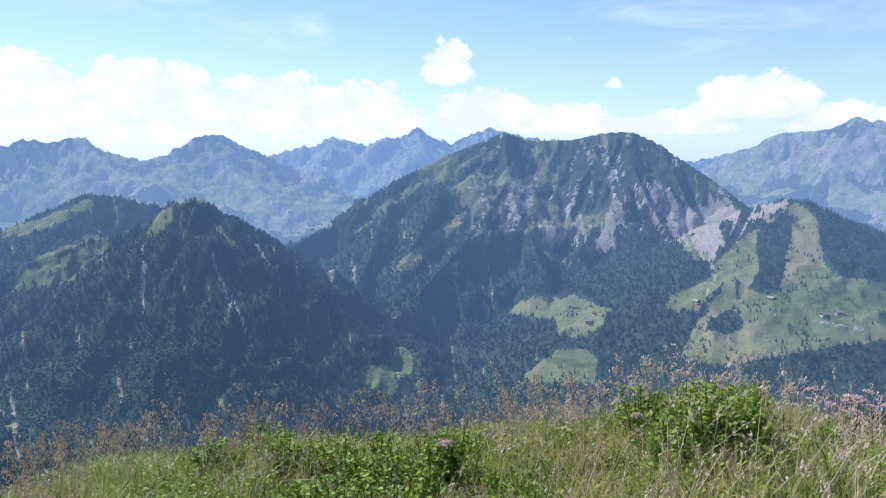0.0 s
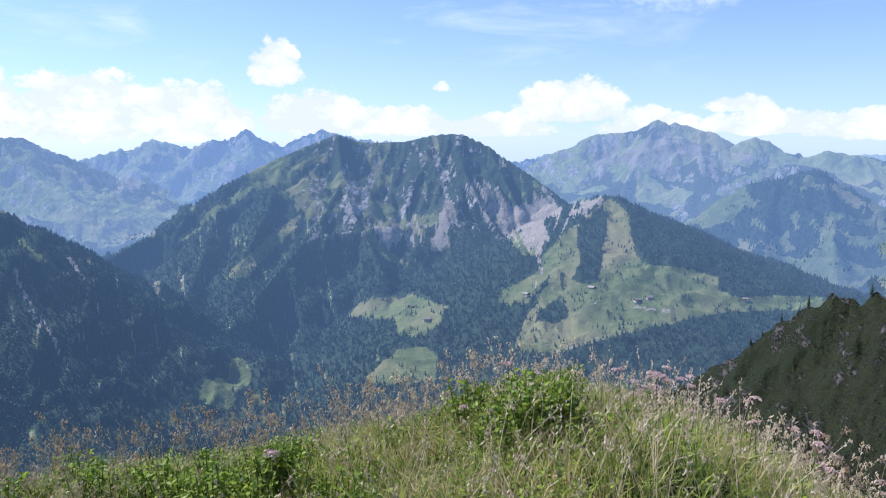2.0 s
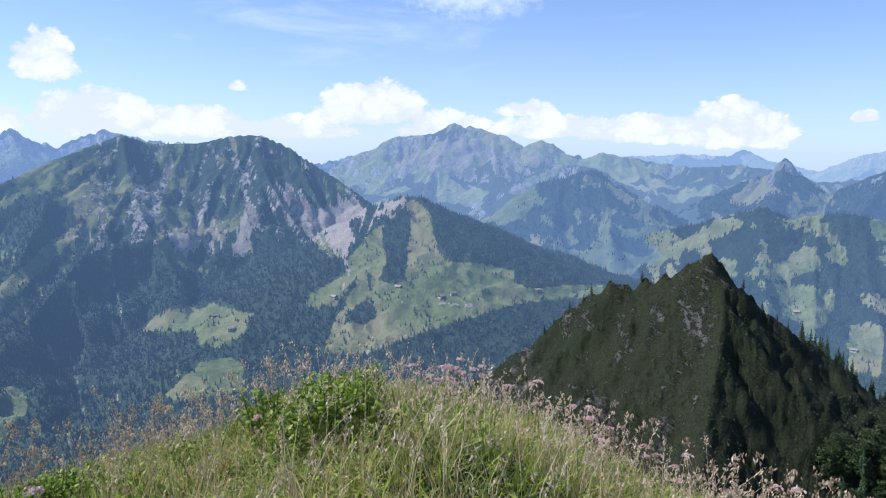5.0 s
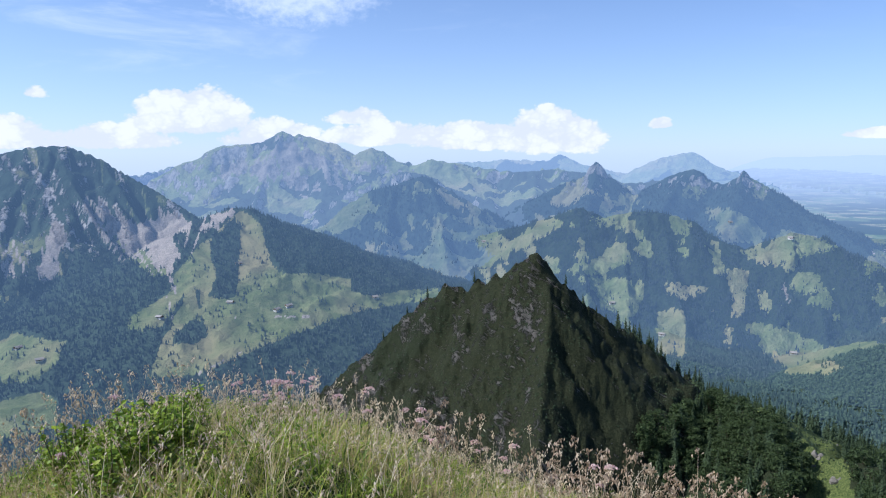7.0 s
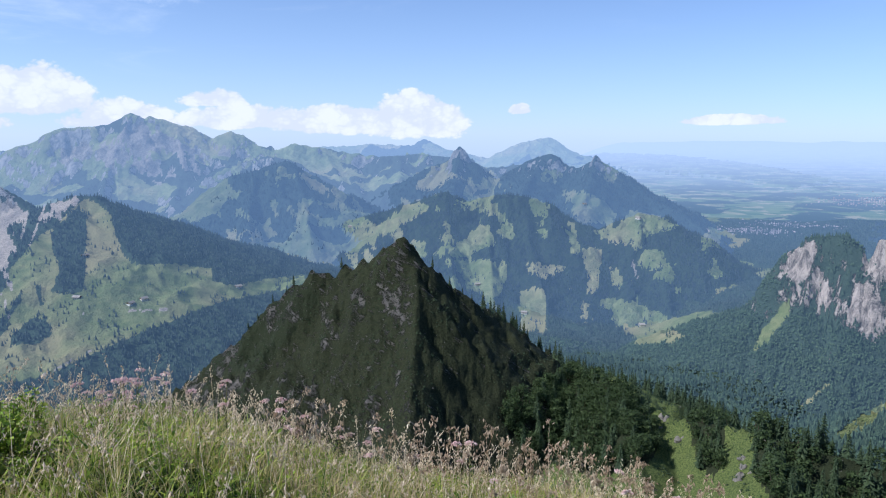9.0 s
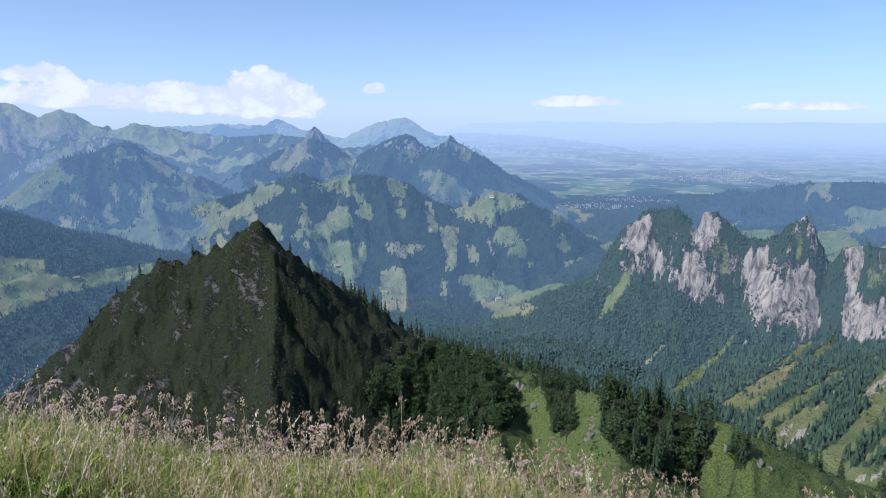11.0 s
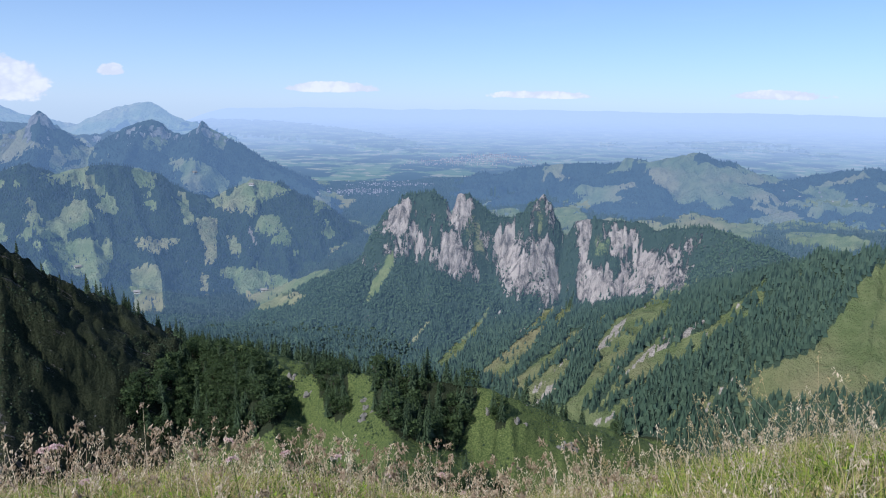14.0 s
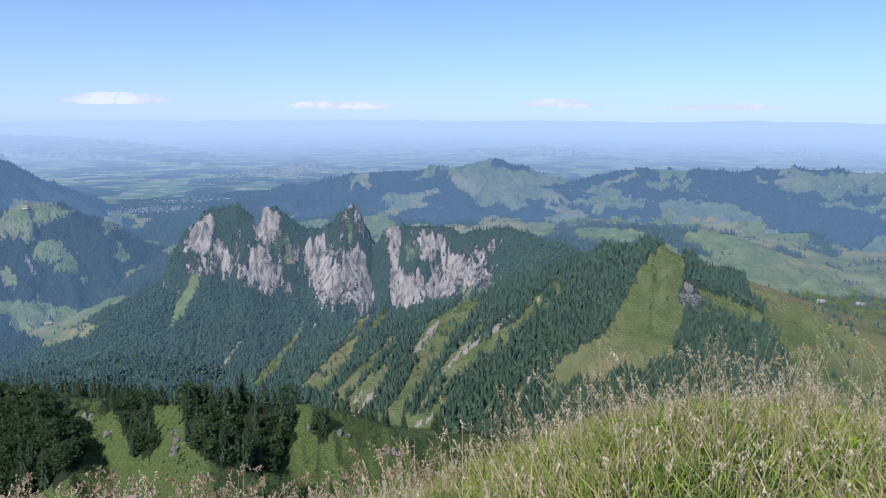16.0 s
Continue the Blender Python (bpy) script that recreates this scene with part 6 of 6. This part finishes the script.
sb = np.concatenate([np.arange(-180, -60, 6.0), np.arange(-60, 150, 1.2), np.arange(150, 180.1, 6.0)])
sr = np.concatenate([[0.02], np.geomspace(0.3, 11.0, 44)])
SB, SR = np.meshgrid(sb, sr, indexing="ij")
SZ = summit(SB, SR) + hummocks(SB, SR)
k = np.arange(SB.size).reshape(SB.shape)
quads = np.stack([k[:-1, :-1], k[:-1, 1:], k[1:, 1:], k[1:, :-1]], -1).reshape(-1, 4)
turf = mesh_object("summit_turf", np.stack([SR * np.sin(np.radians(SB)), SR * np.cos(np.radians(SB)), SZ], -1).reshape(-1, 3), quads, TURF)
tagged(turf, "rounded turf of the mountain top under long grass", "ground", kind="structure")


def spread(count, r0, r1, b0=-50, b1=150):
    r = np.sqrt(rng.uniform(r0 ** 2, r1 ** 2, count))
    b = rng.uniform(b0, b1, count)
    return b, r


def standing(b, r):
    return np.stack([r * np.sin(np.radians(b)), r * np.cos(np.radians(b)), summit(b, r) + hummocks(b, r) - 0.02], -1)


def grass(name, label, b, r, low, high, width, lean, mat):
    """Curved, tapering blades, three triangles each."""
    n = len(b)
    p = standing(b, r)
    tall, wide = rng.uniform(low, high, n), rng.uniform(width * 0.6, width * 1.4, n)
    turn, bend = rng.uniform(0, 6.283, n), np.abs(rng.normal(0, lean, n)) + 0.12
    face = turn + rng.normal(0, 0.9, n) + 1.57
    d = np.stack([np.cos(turn), np.sin(turn)], -1)
    s = np.stack([np.cos(face), np.sin(face)], -1) * (wide / 2)[:, None]
    verts = np.zeros((n, 5, 3))
    for i, (f, w) in enumerate(((0.0, 0.9), (0.55, 1.0))):
        out = (bend * tall * f ** 1.8)[:, None] * d
        z = tall * f * (1 - 0.28 * bend * f)
        for side, sign in ((0, -1), (1, 1)):
            verts[:, i * 2 + side, :2] = p[:, :2] + out + sign * s * w
            verts[:, i * 2 + side, 2] = p[:, 2] + z
    verts[:, 4, :2] = p[:, :2] + (bend * tall * 1.05)[:, None] * d
    verts[:, 4, 2] = p[:, 2] + tall * (1 - 0.42 * bend)
    tri = np.array([(0, 1, 3), (0, 3, 2), (2, 3, 4)])
    f = (tri[None] + (np.arange(n) * 5)[:, None, None]).reshape(-1, 3)
    tagged(mesh_object(name, verts.reshape(-1, 3), f, mat, True), label, "grass", kind="stuff")


def clumped(b, r, seed, keep):
    x, y = r * np.sin(np.radians(b)), r * np.cos(np.radians(b))
    m = fbm(x / 0.5, y / 0.5, 3, seed) + 0.25 * rng.random(len(b)) > keep
    return b[m], r[m]


b, r_ = spread(115000, 1.8, 7.6)
grass("meadow_grass", "long green grass covering the mountain top", b, r_, 0.08, 0.3, 0.005, 0.9, BLADES)
b, r_ = spread(26000, 0.7, 6.5, 150, 310)
grass("meadow_grass", "long green grass covering the mountain top", b, r_, 0.1, 0.34, 0.0065, 0.8, BLADES)
b, r_ = spread(7000, 0.5, 1.9)
grass("trodden_grass", "short trodden grass on top of the summit", b, r_, 0.05, 0.16, 0.006, 1.0, BLADES)
b, r_ = clumped(*spread(64000, 1.8, 7.0), 510, 0.62)
grass("grass_tussock", "dense green tussocks among the long grass", b, r_, 0.14, 0.34, 0.007, 0.6, BLADES)
b, r_ = clumped(*spread(46000, 1.8, 7.4, 16, 145), 530, 0.58)
grass("dry_grass", "dry straw-coloured grass among the green", b, r_, 0.14, 0.36, 0.0042, 0.9, STRAW)
b, r_ = clumped(*spread(24000, 1.8, 7.0, -48, 18), 533, 0.62)
grass("dry_grass", "dry straw-coloured grass among the green", b, r_, 0.14, 0.34, 0.0042, 0.9, STRAW)


def heads(name, label, b, r, low, high, kernels, loose, size, mat, tilt=0.25):
    """Stalks that carry a loose head of small kernels."""
    vs, fs, at = [], [], 0
    base = standing(b, r)
    dia = np.array([(1, 0, 0), (-0.5, 0.87, 0), (-0.5, -0.87, 0), (0, 0, 1.9), (0, 0, -1.9)])
    dia_f = np.array([(0, 1, 3), (1, 2, 3), (2, 0, 3), (1, 0, 4), (2, 1, 4), (0, 2, 4)])
    for p in base:
        tall = rng.uniform(low, high)
        lean = rng.normal(0, tilt, 2) * tall
        top = p + np.array([lean[0], lean[1], tall])
        mid = p + np.array([lean[0] * 0.35, lean[1] * 0.35, tall * 0.55])
        w = 0.0016
        ring = np.array([(w, 0, 0), (-w * 0.5, w * 0.87, 0), (-w * 0.5, -w * 0.87, 0)])
        vs.append(np.concatenate([p + ring, mid + ring * 0.9, top + ring * 0.5]))
        q = []
        for s in (0, 3):
            for k in range(3):
                a, c = s + k, s + (k + 1) % 3
                q += [(a, c, c + 3), (a, c + 3, a + 3)]
        fs.append(np.array(q) + at)
        at += 9
        n = int(kernels * rng.uniform(0.6, 1.3))
        along = rng.random(n)
        length = loose[0] * rng.uniform(0.7, 1.3)
        axis = (top - mid) / np.linalg.norm(top - mid)
        out = rng.normal(0, 1, (n, 3)) * (loose[1] * (0.35 + 0.9 * (1 - along)))[:, None]
        c = top + axis * (along - 0.75)[:, None] * length + out * np.array([1, 1, 0.5])
        sz = size * rng.uniform(0.6, 1.4, n)
        tip = rng.normal(0, 0.5, (n, 2))
        kv = dia[None] * sz[:, None, None]
        kv[:, :, 0] += kv[:, :, 2] * tip[:, :1]
        kv[:, :, 1] += kv[:, :, 2] * tip[:, 1:]
        vs.append((kv + c[:, None]).reshape(-1, 3))
        fs.append((dia_f[None] + (np.arange(n) * 5)[:, None, None]).reshape(-1, 3) + at)
        at += 5 * n
    tagged(mesh_object(name, np.concatenate(vs), np.concatenate(fs), mat, False), label, "grass", kind="stuff")


b, r_ = spread(210, 3.4, 6.0, -44, 20)
heads("seed_heads", "loose reddish-brown seed heads of tall grass", b, r_, 0.34, 0.58, 34, (0.13, 0.026), 0.0046, HEADS, 0.3)
b, r_ = spread(1500, 2.2, 6.2, 14, 140)
heads("seed_heads", "short pale seed heads among dry grass", b, r_, 0.2, 0.38, 14, (0.07, 0.012), 0.0036, HEADS, 0.35)
b, r_ = spread(1300, 2.4, 6.4, -42, 140)
heads("seed_heads", "thin pale seed heads above the long grass", b, r_, 0.3, 0.54, 15, (0.1, 0.012), 0.0038, HEADS, 0.3)
b, r_ = spread(190, 4.4, 6.2, 96, 140)
heads("seed_heads", "straw-coloured seed heads on the crest", b, r_, 0.45, 0.66, 20, (0.11, 0.012), 0.003, STRAW, 0.3)
b, r_ = spread(270, 3.3, 5.6, 40, 98)
heads("dried_flowers", "faded pinkish-brown flower heads on dry stalks", b, r_, 0.36, 0.62, 20, (0.04, 0.018), 0.0055, DRIED, 0.2)


def leaf_litter(name, label, b, r, low, high, long, mat):
    """Small pointed leaves of herbs, folded along the middle and held at all angles among the blades."""
    n = len(b)
    p = standing(b, r)
    p[:, 2] += rng.uniform(low, high, n)
    turn, pitch, size = rng.uniform(0, 6.283, n), rng.normal(0.1, 0.5, n), long * rng.uniform(0.6, 1.4, n)
    ahead = np.stack([np.cos(turn) * np.cos(pitch), np.sin(turn) * np.cos(pitch), np.sin(pitch)], -1) * size[:, None]
    side = np.stack([-np.sin(turn), np.cos(turn), rng.normal(0, 0.35, n)], -1) * (size * 0.27)[:, None]
    up = np.array([0, 0, 1.0]) * (size * 0.1)[:, None]
    verts = np.stack([p, p + ahead * 0.45 + side + up, p + ahead * 0.5, p + ahead * 0.45 - side + up, p + ahead - up], 1)
    tri = np.array([(0, 2, 1), (0, 3, 2), (1, 2, 4), (2, 3, 4)])
    f = (tri[None] + (np.arange(n) * 5)[:, None, None]).reshape(-1, 3)
    tagged(mesh_object(name, verts.reshape(-1, 3), f, mat, True), label, "herbs", kind="stuff")


b, r_ = clumped(*spread(52000, 1.9, 6.2, -44, 34), 540, 0.68)
leaf_litter("herb_leaves", "small green herb leaves among the grass", b, r_, 0.06, 0.25, 0.021, LEAF)
b, r_ = clumped(*spread(20000, 1.9, 6.0, 34, 140), 545, 0.7)
leaf_litter("herb_leaves", "sparse green herb leaves under the dry grass", b, r_, 0.05, 0.22, 0.03, LEAF)


def blob(bm, c, s, r):
    bmesh.ops.create_cone(bm, segments=4, radius1=s, radius2=s * 0.25, depth=s * 1.6, matrix=Matrix.Translation(c) @ Matrix.Rotation(r.gauss(0, 0.5), 4, "X") @ Matrix.Rotation(r.gauss(0, 0.5), 4, "Y"), cap_ends=True)


def pink_flower(seed):
    """A stalk with two leaves and a flat cluster of small pink florets."""
    r = random.Random(seed)
    flower = new("pink_flower")
    bm = bmesh.new()
    bmesh.ops.create_cone(bm, segments=5, radius1=0.0032, radius2=0.002, depth=0.46, matrix=Matrix.Translation((0, 0, 0.23)), cap_ends=True)
    part("stem", bm, STEM, flower)
    bm = bmesh.new()
    for k in range(46):
        t, d = r.random() * 6.283, 0.036 * math.sqrt(r.random())
        blob(bm, Vector((d * math.cos(t), d * math.sin(t), 0.475 - d * d * 9 + r.uniform(-0.004, 0.004))), r.uniform(0.004, 0.0065), r)
    part("flower_head", bm, PINK, flower)
    for s in (0, 2.4):
        bm = bmesh.new()
        leaf_shape(bm, Matrix.Translation((0, 0, 0.2 + 0.05 * s)) @ Matrix.Rotation(s, 4, "Z") @ Matrix.Rotation(-0.7, 4, "Y"), 0.055, 0.016)
        part("leaf", bm, LEAF, flower)
    return tagged(flower, "wild flower with a pink cluster on a green stem", "flower", "pink flowers in the grass")


def leaf_shape(bm, m, long, wide):
    """A folded, pointed leaf along x."""
    pts = [(0, 0, 0), (long * 0.45, wide, long * 0.06), (long * 0.5, 0, -long * 0.02), (long * 0.45, -wide, long * 0.06), (long, 0, -long * 0.12)]
    v = [bm.verts.new(m @ Vector(p)) for p in pts]
    for f in ((0, 2, 1), (0, 3, 2), (1, 2, 4), (2, 3, 4)):
        bm.faces.new([v[i] for i in f])


def leafy_plant(seed, tall, count):
    """A bushy herb: several stems with many pointed leaves."""
    r = random.Random(seed)
    plant_ = new("leafy_plant")
    bm, lm = bmesh.new(), bmesh.new()
    for k in range(11):
        t, reach = r.random() * 6.283, r.uniform(0.03, 0.2)
        top = Vector((reach * math.cos(t), reach * math.sin(t), tall * r.uniform(0.7, 1.05)))
        foot = Vector((top.x * 0.3, top.y * 0.3, 0))
        way = (top - foot)
        bmesh.ops.create_cone(bm, segments=4, radius1=0.004, radius2=0.002, depth=way.length, matrix=Matrix.Translation((top + foot) / 2) @ way.to_track_quat("Z", "Y").to_matrix().to_4x4(), cap_ends=False)
        for q in range(count // 11):
            f = r.uniform(0.25, 1.0)
            m = Matrix.Translation(foot + way * f) @ Matrix.Rotation(r.random() * 6.283, 4, "Z") @ Matrix.Rotation(r.uniform(-0.8, 0.5), 4, "Y") @ Matrix.Rotation(r.gauss(0, 0.5), 4, "X")
            leaf_shape(lm, m, r.uniform(0.02, 0.042), r.uniform(0.007, 0.013))
    part("stem", bm, STEM, plant_)
    part("foliage", lm, LEAF, plant_)
    return tagged(plant_, "bushy green herb with small pointed leaves in the grass", "plant", "leafy herbs in the grass")


def put(model, b, d, scale, used=set()):
    x = standing(np.array([float(b)]), np.array([float(d)]))[0]
    m = Matrix.Translation(Vector(x)) @ Matrix.Rotation(r.random() * 6.283, 4, "Z") @ Matrix.Rotation(r.gauss(0, 0.12), 4, "X")
    if model.name not in used:
        used.add(model.name)
        model.matrix_basis = m
        ob = model
    else:
        ob = copy_thing(model, m)
    ob.scale = (scale, scale, scale)


flowers = [pink_flower(k) for k in range(3)]
for b, d, s in [(-0.6, 3.3, 1.0), (0.1, 3.4, 0.8), (18.6, 4.2, 0.9), (15.3, 3.9, 0.7), (20.8, 4.4, 0.7)]:
    put(flowers[0], b, d, s)
for k in range(26):
    put(flowers[k % 3], r.gauss(30.5, 1.6), r.uniform(4.3, 5.6), r.uniform(0.6, 1.0))
for k in range(20):
    put(flowers[k % 3], r.uniform(36, 56), r.uniform(4.2, 5.4), r.uniform(0.7, 1.15))
for k in range(8):
    put(flowers[k % 3], r.uniform(56, 92), r.uniform(3.6, 4.8), r.uniform(0.7, 1.0))
herbs = [leafy_plant(60 + k, 0.26 + 0.03 * k, 330) for k in range(3)]
for k in range(90):
    put(herbs[k % 3], r.gauss(-5, 8.0), r.uniform(2.4, 5.0), r.uniform(0.7, 1.1))
for k in range(52):
    put(herbs[k % 3], r.gauss(19, 3.2), r.uniform(3.5, 5.0), r.uniform(0.8, 1.15))
for k in range(34):
    put(herbs[k % 3], r.uniform(-34, -14), r.uniform(2.5, 4.0), r.uniform(0.6, 0.95))
for k in range(8):
    put(herbs[k % 3], r.uniform(112, 132), r.uniform(3.0, 4.4), r.uniform(0.6, 0.9))
